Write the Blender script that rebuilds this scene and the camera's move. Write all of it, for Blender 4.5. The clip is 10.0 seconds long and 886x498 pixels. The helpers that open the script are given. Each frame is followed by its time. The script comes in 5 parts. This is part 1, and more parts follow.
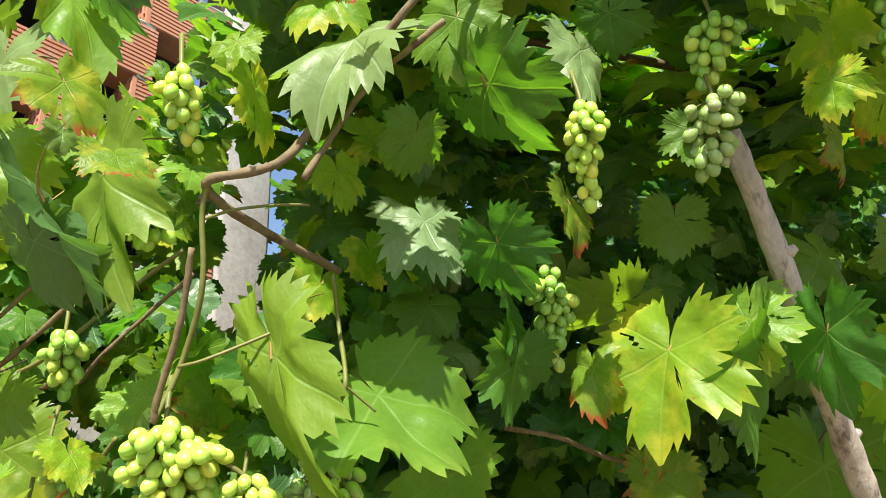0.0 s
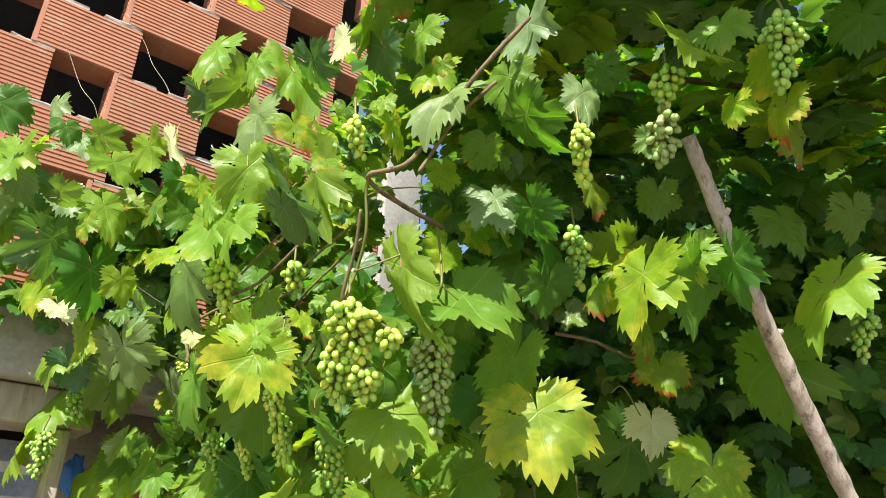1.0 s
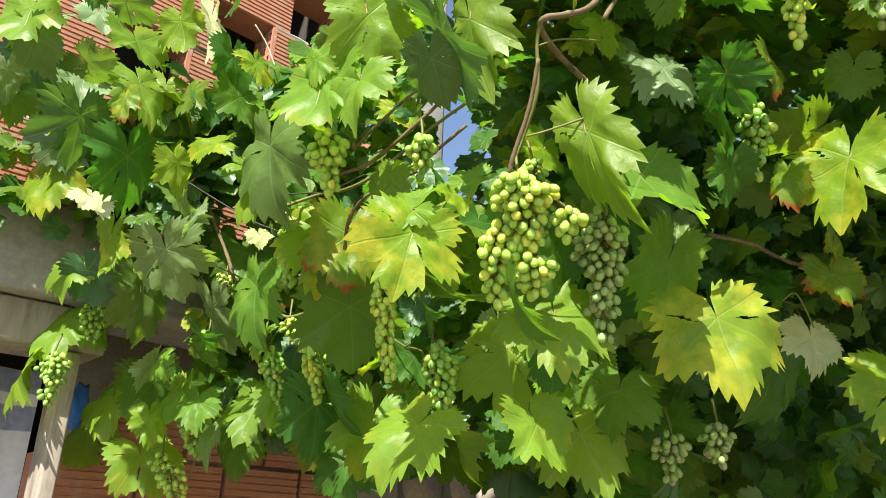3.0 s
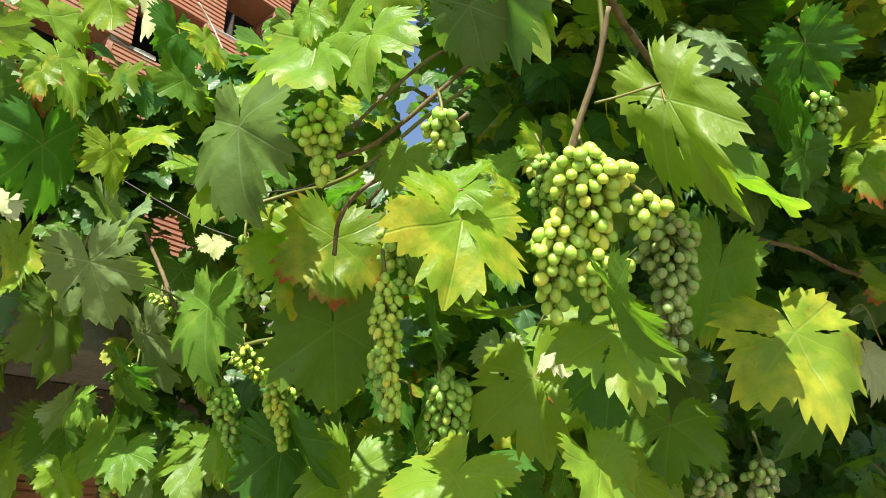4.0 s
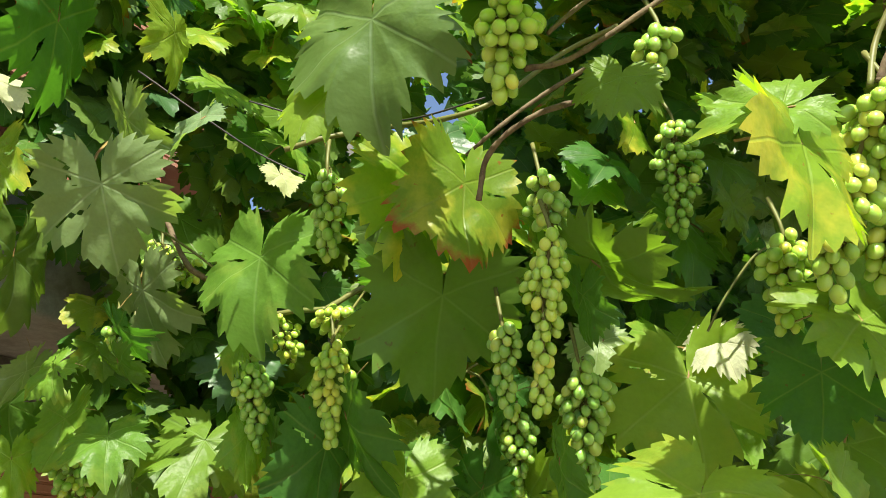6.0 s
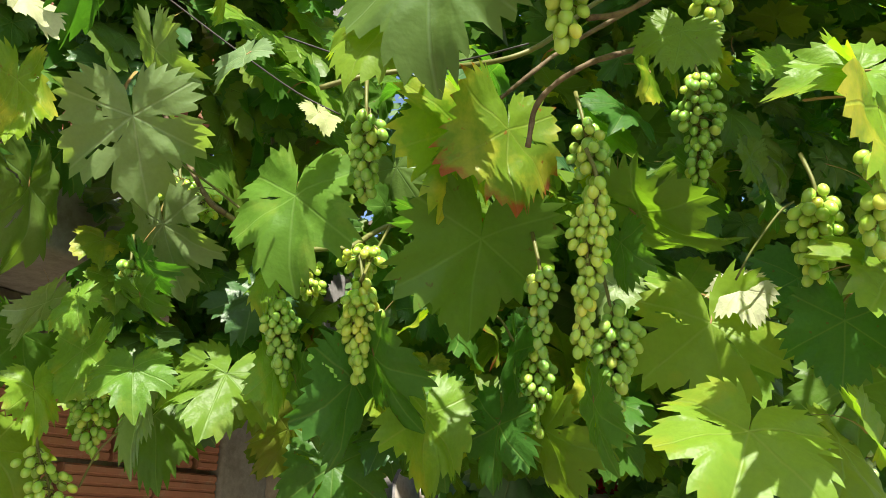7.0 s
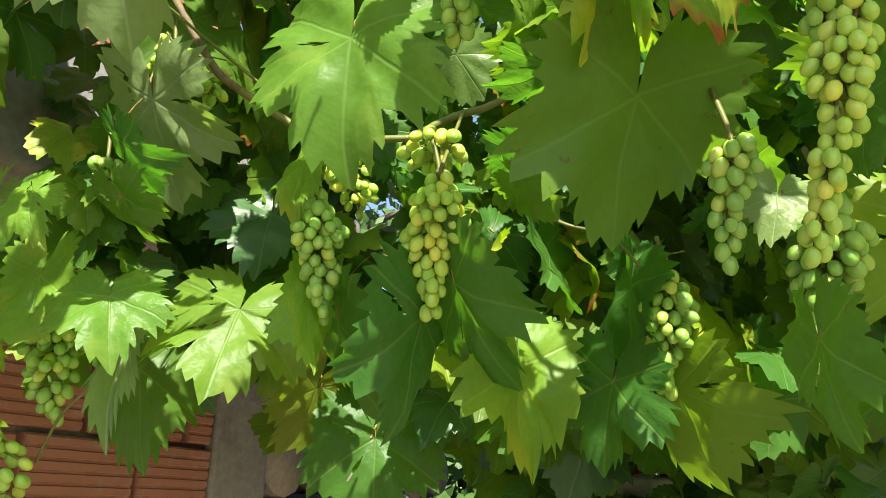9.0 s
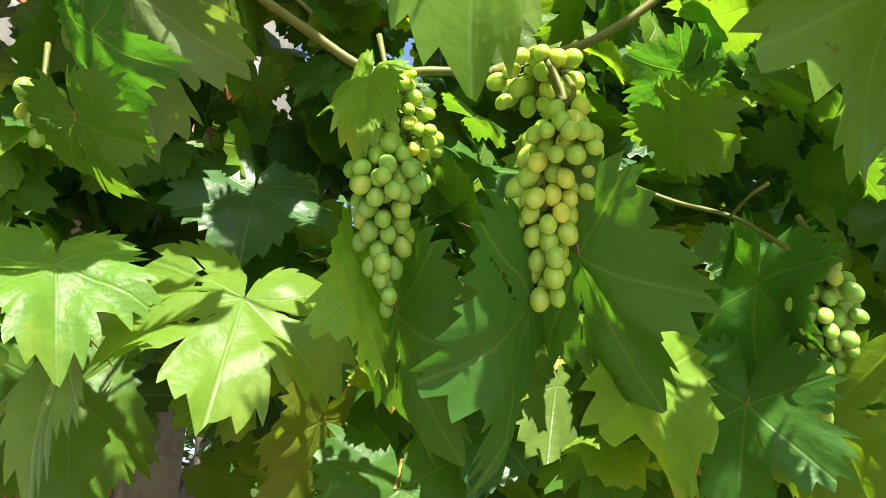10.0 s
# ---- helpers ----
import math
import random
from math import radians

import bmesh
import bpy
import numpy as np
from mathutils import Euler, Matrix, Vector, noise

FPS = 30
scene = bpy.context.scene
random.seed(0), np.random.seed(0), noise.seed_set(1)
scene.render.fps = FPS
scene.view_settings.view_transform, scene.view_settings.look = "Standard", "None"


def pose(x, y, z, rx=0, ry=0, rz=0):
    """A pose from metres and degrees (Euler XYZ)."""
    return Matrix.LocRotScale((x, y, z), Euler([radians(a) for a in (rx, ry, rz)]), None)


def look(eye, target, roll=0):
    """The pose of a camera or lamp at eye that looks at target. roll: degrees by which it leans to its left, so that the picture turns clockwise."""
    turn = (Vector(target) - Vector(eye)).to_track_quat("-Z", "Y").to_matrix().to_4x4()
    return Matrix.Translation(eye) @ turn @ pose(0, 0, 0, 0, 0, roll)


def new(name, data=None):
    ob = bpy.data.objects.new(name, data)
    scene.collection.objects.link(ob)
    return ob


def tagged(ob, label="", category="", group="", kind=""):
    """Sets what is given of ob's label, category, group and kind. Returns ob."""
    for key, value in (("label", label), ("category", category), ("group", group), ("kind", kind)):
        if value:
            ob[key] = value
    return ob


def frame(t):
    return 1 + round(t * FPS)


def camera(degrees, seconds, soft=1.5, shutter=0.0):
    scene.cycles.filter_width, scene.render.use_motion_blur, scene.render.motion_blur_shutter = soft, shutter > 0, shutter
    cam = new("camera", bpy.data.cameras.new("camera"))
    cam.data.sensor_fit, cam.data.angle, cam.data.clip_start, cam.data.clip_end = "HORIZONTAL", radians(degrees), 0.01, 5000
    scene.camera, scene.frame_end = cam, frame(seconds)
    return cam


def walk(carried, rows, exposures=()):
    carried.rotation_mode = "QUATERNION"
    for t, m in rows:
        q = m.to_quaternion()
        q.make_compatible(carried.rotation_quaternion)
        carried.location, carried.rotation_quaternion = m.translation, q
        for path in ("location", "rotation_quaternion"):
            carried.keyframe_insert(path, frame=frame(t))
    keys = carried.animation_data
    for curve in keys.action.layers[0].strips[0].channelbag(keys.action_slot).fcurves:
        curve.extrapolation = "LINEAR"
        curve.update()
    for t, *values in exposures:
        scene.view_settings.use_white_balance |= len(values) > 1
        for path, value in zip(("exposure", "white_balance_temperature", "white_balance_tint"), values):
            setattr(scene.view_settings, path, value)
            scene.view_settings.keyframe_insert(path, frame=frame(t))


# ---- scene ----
cam = camera(60.9, 10.0, soft=0.5)
walk(cam, [
    (0.0, look((-0.026, -0.061, 1.824), (0.164, 0.839, 2.216), -2.84)),
    (0.5, look((0.011, -0.336, 1.688), (0.071, 0.579, 2.088), -0.86)),
    (1.0, look((0.049, -0.534, 1.537), (0.026, 0.380, 1.943), 2.12)),
    (1.5, look((-0.038, -0.486, 1.517), (-0.055, 0.441, 1.892), 3.48)),
    (2.0, look((-0.161, -0.436, 1.521), (-0.134, 0.493, 1.891), 2.05)),
    (2.5, look((-0.240, -0.385, 1.499), (-0.183, 0.547, 1.856), 1.69)),
    (2.7, look((-0.256, -0.349, 1.500), (-0.203, 0.587, 1.849), 1.77)),
    (3.8, look((-0.367, -0.051, 1.537), (-0.219, 0.856, 1.931), -0.26)),
    (4.0, look((-0.403, -0.027, 1.546), (-0.221, 0.871, 1.946), -1.32)),
    (4.5, look((-0.508, 0.041, 1.546), (-0.274, 0.911, 1.979), -3.04)),
    (5.0, look((-0.563, 0.117, 1.565), (-0.331, 0.995, 1.984), -0.89)),
    (5.2, look((-0.557, 0.164, 1.565), (-0.342, 1.036, 2.005), 0.68)),
    (6.3, look((-0.687, 0.286, 1.571), (-0.306, 1.123, 1.966), 0.14)),
    (6.5, look((-0.704, 0.292, 1.569), (-0.310, 1.129, 1.947), 0.20)),
    (7.0, look((-0.741, 0.293, 1.567), (-0.337, 1.141, 1.909), 0.61)),
    (7.5, look((-0.757, 0.312, 1.563), (-0.351, 1.174, 1.867), 0.39)),
    (8.0, look((-0.749, 0.396, 1.566), (-0.343, 1.252, 1.887), 0.19)),
    (8.5, look((-0.718, 0.531, 1.560), (-0.279, 1.367, 1.888), 0.48)),
    (9.0, look((-0.714, 0.616, 1.578), (-0.286, 1.462, 1.896), 0.92)),
    (9.5, look((-0.726, 0.769, 1.600), (-0.249, 1.578, 1.945), 0.31)),
    (10.0, look((-0.746, 0.896, 1.584), (-0.197, 1.634, 1.974), -1.13)),
], [(0.0, 1.34), (5.0, 1.30), (7.0, 1.35), (8.5, 1.50), (10.0, 1.80)])

# world: clear summer sky, high sun from behind and to the left of the vine's front
SUN_ELEVATION, SUN_AZIMUTH = 50.0, 199.0
world = bpy.data.worlds.new("world")
scene.world = world
world.use_nodes = True
wn = world.node_tree.nodes
sky = wn.new("ShaderNodeTexSky")
sky.sky_type, sky.sun_disc = "NISHITA", False
sky.sun_elevation, sky.sun_rotation = radians(SUN_ELEVATION), radians(SUN_AZIMUTH)
wn["Background"].inputs[1].default_value = 0.09
world.node_tree.links.new(sky.outputs[0], wn["Background"].inputs[0])
sun = new("sun", bpy.data.lights.new("sun", "SUN"))
sun.data.energy, sun.data.angle, sun.data.color = 5.0, radians(0.55), (1.0, 0.94, 0.82)
sun_dir = Vector((math.sin(radians(SUN_AZIMUTH)) * math.cos(radians(SUN_ELEVATION)), math.cos(radians(SUN_AZIMUTH)) * math.cos(radians(SUN_ELEVATION)), math.sin(radians(SUN_ELEVATION))))
sun.matrix_world = look(sun_dir * 20, (0, 0, 0))


# ---------------------------------------------------------------- materials
class Mat:
    """A small helper to write node materials."""

    def __init__(self, name):
        self.m = bpy.data.materials.new(name)
        self.m.use_nodes = True
        self.nt = self.m.node_tree
        self.b = self.nt.nodes["Principled BSDF"]
        self.out = self.nt.nodes["Material Output"]

    def n(self, kind, **kw):
        node = self.nt.nodes.new("ShaderNode" + kind)
        for k, v in kw.items():
            if k.startswith("i_"):
                node.inputs[int(k[2:])].default_value = v
            elif k == "operation":
                node.operation = v
            elif k == "blend":
                node.blend_type = v
        return node

    def l(self, a, b):
        self.nt.links.new(a, b)
        return self

    def coords(self, kind="Object", scale=(1, 1, 1)):
        c, mp = self.n("TexCoord"), self.n("Mapping")
        mp.inputs[3].default_value = scale
        self.l(c.outputs[kind], mp.inputs[0])
        return mp.outputs[0]

    def noise(self, co, scale, detail=4.0, rough=0.55):
        t = self.n("TexNoise")
        t.inputs["Scale"].default_value, t.inputs["Detail"].default_value, t.inputs["Roughness"].default_value = scale, detail, rough
        if co is not None:
            self.l(co, t.inputs["Vector"])
        return t.outputs[0]

    def ramp(self, fac, stops):
        r = self.n("ValToRGB")
        e = r.color_ramp.elements
        while len(e) < len(stops):
            e.new(0.5)
        for el, (p, c) in zip(e, stops):
            el.position, el.color = p, (*c, 1)
        self.l(fac, r.inputs[0])
        return r.outputs[0]

    def mix(self, fac, a, b, blend="MIX"):
        x = self.n("MixRGB", blend=blend)
        for v, i in ((fac, 0), (a, 1), (b, 2)):
            if isinstance(v, (int, float)):
                x.inputs[i].default_value = v
            elif isinstance(v, tuple):
                x.inputs[i].default_value = (*v, 1)
            else:
                self.l(v, x.inputs[i])
        return x.outputs[0]

    def math(self, op, a, b=0.0, c=0.0):
        x = self.n("Math", operation=op)
        for v, i in ((a, 0), (b, 1), (c, 2)):
            if isinstance(v, (int, float)):
                x.inputs[i].default_value = v
            else:
                self.l(v, x.inputs[i])
        return x.outputs[0]

    def bump(self, height, strength, distance=0.002):
        x = self.n("Bump")
        x.inputs["Strength"].default_value, x.inputs["Distance"].default_value = strength, distance
        self.l(height, x.inputs["Height"])
        self.l(x.outputs[0], self.b.inputs["Normal"])
        return x.outputs[0]

    def base(self, colour, rough=0.6, spec=0.5):
        if isinstance(colour, tuple):
            self.b.inputs["Base Color"].default_value = (*colour, 1)
        else:
            self.l(colour, self.b.inputs["Base Color"])
        self.b.inputs["Roughness"].default_value = rough
        self.b.inputs["Specular IOR Level"].default_value = spec
        return self


def varied(name, c1, c2, scale, rough=0.7, bump=0.3, fine=60.0, dist=0.002, stretch=(1, 1, 1), dirt=None, spec=0.3):
    """A two-scale surface: broad colour drift, fine grain, relief, and dark stains where given."""
    m = Mat(name)
    co = m.coords("Object", stretch)
    big, small = m.noise(co, scale, 4), m.noise(co, fine, 6, 0.65)
    col = m.ramp(big, [(0.3, c1), (0.7, c2)])
    col = m.mix(0.35, col, m.ramp(small, [(0.3, tuple(v * 0.55 for v in c1)), (0.75, tuple(min(1, v * 1.35) for v in c2))]))
    if dirt:
        spots = m.ramp(m.noise(co, scale * 2.3, 5, 0.7), [(0.52, (0, 0, 0)), (0.68, (1, 1, 1))])
        col = m.mix(spots, col, dirt)
    m.base(col, rough, spec)
    m.bump(m.mix(0.5, big, small), bump, dist)
    return m.m


def leaf_material(name, dark, light, vein, patch=None, patch_edges=(0.5, 0.62), edge=None, spot=None, trans=0.43, gloss=0.34, sheen=0.24):
    """A vine leaf: veins by the leaf's own UVs, mottling, blotches, burnt margins, light shining through."""
    m = Mat(name)
    uv = m.n("UVMap").outputs[0]
    sep = m.n("SeparateXYZ")
    m.l(uv, sep.inputs[0])
    x, y = m.math("ABSOLUTE", sep.outputs[0]), sep.outputs[1]
    geo, info = m.n("NewGeometry"), m.n("ObjectInfo")
    rnd = m.math("FRACT", m.math("ADD", geo.outputs["Random Per Island"], m.math("MULTIPLY", info.outputs["Random"], 7.31)))
    shift = m.n("CombineXYZ")
    m.l(m.math("MULTIPLY", rnd, 37.0), shift.inputs[0])
    place = m.n("VectorMath")
    m.l(uv, place.inputs[0]), m.l(shift.outputs[0], place.inputs[1])
    co = place.outputs[0]
    lines = None
    for ang in (0.0, 56.0, 116.0):
        s, c = math.sin(radians(ang)), math.cos(radians(ang))
        across = m.math("ABSOLUTE", m.math("SUBTRACT", m.math("MULTIPLY", x, c), m.math("MULTIPLY", y, s)))
        along = m.math("ADD", m.math("MULTIPLY", x, s), m.math("MULTIPLY", y, c))
        here = m.math("ADD", across, m.math("MULTIPLY", m.math("LESS_THAN", along, 0.0), 9.0))
        side = m.math("MULTIPLY", m.math("ABSOLUTE", m.math("SINE", m.math("MULTIPLY", m.math("SUBTRACT", along, m.math("MULTIPLY", across, 0.75)), 42.0))), 0.035)
        side = m.math("ADD", side, m.math("ADD", m.math("MULTIPLY", across, 0.10), m.math("MULTIPLY", m.math("LESS_THAN", along, 0.03), 9.0)))
        here = m.math("MINIMUM", here, m.math("ADD", side, 0.0095))
        lines = here if lines is None else m.math("MINIMUM", lines, here)
    veins = m.n("MapRange")
    m.l(lines, veins.inputs[0])
    for i, v in ((1, 0.002), (2, 0.0125), (3, 1.0), (4, 0.0)):
        veins.inputs[i].default_value = v
    veins = veins.outputs[0]
    col = m.mix(m.noise(co, 3.2, 4, 0.6), dark, light)
    col = m.mix(m.math("MULTIPLY", m.noise(co, 26.0, 3), 0.5), col, tuple(v * 0.6 for v in dark))
    col = m.mix(m.math("MULTIPLY", m.math("POWER", rnd, 2.0), 0.50), col, (0.21, 0.27, 0.022))
    radius = m.math("SQRT", m.math("ADD", m.math("MULTIPLY", x, x), m.math("MULTIPLY", y, y)))
    wob = m.math("ADD", radius, m.math("MULTIPLY", m.math("SUBTRACT", m.noise(co, 4.5, 5, 0.65), 0.5), 0.5))
    if patch:
        blot = m.ramp(m.math("ADD", m.math("MULTIPLY", m.noise(co, 2.4, 5, 0.6), 0.85), m.math("MULTIPLY", radius, 0.25)), [(patch_edges[0], (0, 0, 0)), (patch_edges[1], (1, 1, 1))])
        col = m.mix(blot, col, patch)
    col = m.mix(m.math("MULTIPLY", veins, 0.45), col, vein)
    if edge:
        rim = m.ramp(wob, [(0.50, (0, 0, 0)), (0.60, (1, 1, 1))])
        col = m.mix(rim, col, edge)
    if spot:
        dots = m.ramp(m.noise(co, 11.0, 3, 0.6), [(0.66, (0, 0, 0)), (0.71, (1, 1, 1))])
        col = m.mix(m.math("MULTIPLY", dots, 0.8), col, spot)
    m.base(col, gloss + 0.08, sheen)
    m.l(col, m.b.inputs["Base Color"])
    h = m.math("ADD", m.math("MULTIPLY", veins, -0.5), m.math("ADD", m.math("MULTIPLY", m.noise(co, 6.0, 3), 2.2), m.math("MULTIPLY", m.noise(co, 30.0, 3), 0.22)))
    nrm = m.bump(h, 0.40, 0.0025)
    tr = m.n("BsdfTranslucent")
    bright = m.mix(1.0, col, (2.08, 2.22, 0.62), "MULTIPLY")
    m.l(bright, tr.inputs[0]), m.l(nrm, tr.inputs["Normal"])
    sh = m.n("MixShader")
    sh.inputs[0].default_value = trans
    m.l(m.b.outputs[0], sh.inputs[1]).l(tr.outputs[0], sh.inputs[2]).l(sh.outputs[0], m.out.inputs[0])
    return m.m


# blue, pale and silver put the sky's sheen into colour; undersides are pale too
LEAF = {
    "green": leaf_material("leaf_green", (0.036, 0.126, 0.022), (0.088, 0.224, 0.034), (0.150, 0.250, 0.060), spot=(0.10, 0.09, 0.02)),
    "blue": leaf_material("leaf_blue_green", (0.034, 0.115, 0.040), (0.075, 0.170, 0.066), (0.16, 0.24, 0.11), trans=0.30, gloss=0.30, sheen=0.36),
    "pale": leaf_material("leaf_pale_underside_sheen", (0.13, 0.23, 0.095), (0.24, 0.34, 0.17), (0.30, 0.38, 0.22), trans=0.36, gloss=0.36, sheen=0.36),
    "lime": leaf_material("leaf_lime", (0.112, 0.248, 0.028), (0.222, 0.375, 0.042), (0.22, 0.31, 0.07), patch=(0.24, 0.29, 0.03), patch_edges=(0.55, 0.72)),
    "limepale": leaf_material("leaf_light_green", (0.088, 0.205, 0.024), (0.160, 0.300, 0.046), (0.20, 0.33, 0.09), patch=(0.22, 0.31, 0.055), patch_edges=(0.55, 0.75), trans=0.44, sheen=0.24),
    "silver": leaf_material("leaf_silvery", (0.130, 0.215, 0.110), (0.215, 0.310, 0.165), (0.26, 0.33, 0.20), trans=0.30, gloss=0.34, sheen=0.38),
    "olive": leaf_material("leaf_olive", (0.070, 0.125, 0.016), (0.120, 0.180, 0.026), (0.15, 0.20, 0.05), patch=(0.16, 0.17, 0.03), patch_edges=(0.5, 0.7), spot=(0.10, 0.06, 0.02)),
    "burntlime": leaf_material("leaf_mottled", (0.090, 0.220, 0.022), (0.180, 0.320, 0.034), (0.24, 0.32, 0.06), patch=(0.42, 0.43, 0.045), patch_edges=(0.47, 0.66), spot=(0.30, 0.14, 0.03)),
    "yellow": leaf_material("leaf_yellowing", (0.120, 0.270, 0.014), (0.215, 0.350, 0.020), (0.22, 0.33, 0.05), patch=(0.46, 0.44, 0.045), patch_edges=(0.50, 0.70), spot=(0.22, 0.13, 0.02)),
    "burnt": leaf_material("leaf_burnt", (0.090, 0.200, 0.020), (0.180, 0.270, 0.026), (0.22, 0.28, 0.05), patch=(0.33, 0.33, 0.035), patch_edges=(0.52, 0.68), edge=(0.27, 0.075, 0.022), spot=(0.25, 0.09, 0.02)),
    "dry": leaf_material("leaf_dry", (0.44, 0.47, 0.28), (0.60, 0.61, 0.42), (0.50, 0.50, 0.32), trans=0.3, gloss=0.6),
}
PETIOLE = varied("petiole", (0.20, 0.22, 0.05), (0.26, 0.12, 0.05), 9.0, 0.5, 0.1, 90.0)
CANE = varied("cane_bark", (0.095, 0.065, 0.034), (0.19, 0.145, 0.080), 14.0, 0.8, 0.9, 120.0, 0.002, (1, 1, 1), (0.06, 0.035, 0.02))
GREEN_CANE = varied("green_cane", (0.11, 0.145, 0.032), (0.17, 0.15, 0.045), 8.0, 0.5, 0.2, 80.0)
DRY_STEM = varied("dry_stem", (0.42, 0.36, 0.28), (0.55, 0.48, 0.38), 12.0, 0.8, 0.4, 90.0)
POLE_WOOD = varied("pole_wood", (0.25, 0.205, 0.175), (0.47, 0.41, 0.355), 26.0, 0.8, 1.0, 150.0, 0.004, (1, 1, 0.22), (0.12, 0.085, 0.065), 0.4)
CONCRETE = varied("concrete", (0.27, 0.26, 0.245), (0.37, 0.36, 0.34), 5.0, 0.92, 0.8, 55.0, 0.004, (1, 1, 1), (0.22, 0.205, 0.19))
PLASTER = varied("pale_plaster", (0.34, 0.32, 0.31), (0.44, 0.42, 0.41), 4.0, 0.9, 0.6, 60.0, 0.003, (1, 1, 1), (0.27, 0.255, 0.245))
GREY_WOOD = varied("weathered_wood", (0.26, 0.22, 0.18), (0.40, 0.35, 0.30), 7.0, 0.85, 0.6, 40.0, 0.002, (1, 1, 0.2), (0.16, 0.13, 0.10))
MORTAR = varied("mortar", (0.30, 0.27, 0.24), (0.42, 0.39, 0.35), 9.0, 0.95, 0.8, 90.0, 0.004)
ROOM_SHADE = varied("interior_shade", (0.030, 0.026, 0.022), (0.055, 0.048, 0.04), 3.0, 0.95, 0.3, 30.0)
GROUND = varied("dry_soil", (0.16, 0.12, 0.08), (0.25, 0.20, 0.14), 0.8, 0.95, 0.8, 22.0, 0.01, (1, 1, 1), (0.09, 0.12, 0.04))
LOG_BARK = varied("log_bark", (0.15, 0.145, 0.14), (0.30, 0.29, 0.28), 8.0, 0.95, 1.0, 34.0, 0.006, (1, 1, 1), (0.06, 0.05, 0.045))
LOG_END = varied("log_end", (0.33, 0.29, 0.24), (0.45, 0.41, 0.35), 9.0, 0.9, 0.5, 60.0)
WHITE_WALL = varied("white_wall", (0.66, 0.66, 0.65), (0.78, 0.78, 0.77), 1.5, 0.85, 0.3, 30.0)
FAR_LEAF = varied("far_foliage", (0.035, 0.085, 0.018), (0.07, 0.14, 0.03), 2.0, 0.6, 0.2, 20.0)
FAR_BARK = varied("far_bark", (0.07, 0.055, 0.04), (0.12, 0.10, 0.08), 3.0, 0.9, 0.5, 20.0)
RED_PETAL = varied("red_petal", (0.55, 0.012, 0.015), (0.70, 0.03, 0.03), 9.0, 0.5, 0.1, 50.0)
WIRE = varied("black_wire", (0.02, 0.02, 0.02), (0.05, 0.045, 0.04), 20.0, 0.5, 0.1, 90.0)
BLUE_PLASTIC = varied("blue_plastic", (0.03, 0.12, 0.50), (0.05, 0.20, 0.62), 9.0, 0.4, 0.1, 50.0)


def brick_material():
    m = Mat("hollow_brick")
    co = m.coords("Object")
    rnd = m.n("ObjectInfo").outputs["Random"]
    shift = m.n("CombineXYZ")
    m.l(m.math("MULTIPLY", rnd, 41.0), shift.inputs[0])
    place = m.n("VectorMath")
    m.l(co, place.inputs[0]), m.l(shift.outputs[0], place.inputs[1])
    co = place.outputs[0]
    big, small = m.noise(co, 6.0, 5, 0.6), m.noise(co, 120.0, 4, 0.6)
    col = m.mix(big, (0.37, 0.150, 0.092), (0.47, 0.235, 0.155))
    col = m.mix(m.math("MULTIPLY", rnd, 0.6), col, (0.42, 0.225, 0.155))
    col = m.mix(m.math("MULTIPLY", small, 0.3), col, (0.28, 0.09, 0.05))
    bloom = m.ramp(m.noise(co, 13.0, 6, 0.72), [(0.54, (0, 0, 0)), (0.70, (1, 1, 1))])
    col = m.mix(m.math("MULTIPLY", bloom, 0.55), col, (0.44, 0.37, 0.31))
    soot = m.ramp(m.noise(co, 9.0, 5, 0.7), [(0.56, (0, 0, 0)), (0.72, (1, 1, 1))])
    col = m.mix(m.math("MULTIPLY", soot, 0.45), col, (0.17, 0.10, 0.075))
    m.base(col, 0.9, 0.2)
    m.bump(m.mix(0.5, big, small), 0.5, 0.002)
    return m.m


BRICK = brick_material()


def curtain_material():
    m = Mat("striped_curtain")
    co = m.coords("Object")
    sep = m.n("SeparateXYZ")
    m.l(co, sep.inputs[0])
    # two broad blue stripes near the top, ten centimetres apart
    band = m.math("MULTIPLY_ADD", m.math("SINE", m.math("MULTIPLY_ADD", sep.outputs[2], 62.83, -115.93)), 0.5, 0.5)
    band = m.math("MULTIPLY", band, m.math("GREATER_THAN", sep.outputs[2], 1.728))
    blue = m.ramp(m.math("ADD", band, m.math("MULTIPLY", m.noise(co, 9.0), 0.08)), [(0.22, (0.66, 0.71, 0.76)), (0.34, (0.15, 0.22, 0.40))])
    m.base(m.mix(0.25, blue, m.noise(co, 60.0)), 0.85, 0.2)
    return m.m


CURTAIN = curtain_material()


def berry_material(name, c1, c2, blush):
    m = Mat(name)
    co = m.coords("Object")
    rnd = m.n("ObjectInfo").outputs["Random"]
    col = m.mix(rnd, c1, c2)
    col = m.mix(m.ramp(rnd, [(0.80, (0, 0, 0)), (0.97, (0.6, 0.6, 0.6))]), col, blush)
    haze = m.ramp(m.noise(co, 95.0, 4, 0.6), [(0.35, (0, 0, 0)), (0.75, (1, 1, 1))])
    col = m.mix(m.math("MULTIPLY", haze, 0.18), col, (0.44, 0.53, 0.28))
    col = m.mix(m.ramp(m.noise(co, 330.0, 2), [(0.72, (0, 0, 0)), (0.76, (1, 1, 1))]), col, (0.20, 0.17, 0.05))
    m.base(col, 0.30, 0.5)
    m.b.inputs["Subsurface Weight"].default_value = 0.75
    m.b.inputs["Subsurface Scale"].default_value = 0.008
    m.b.inputs["Subsurface Radius"].default_value = (1.0, 0.9, 0.35)
    return m.m


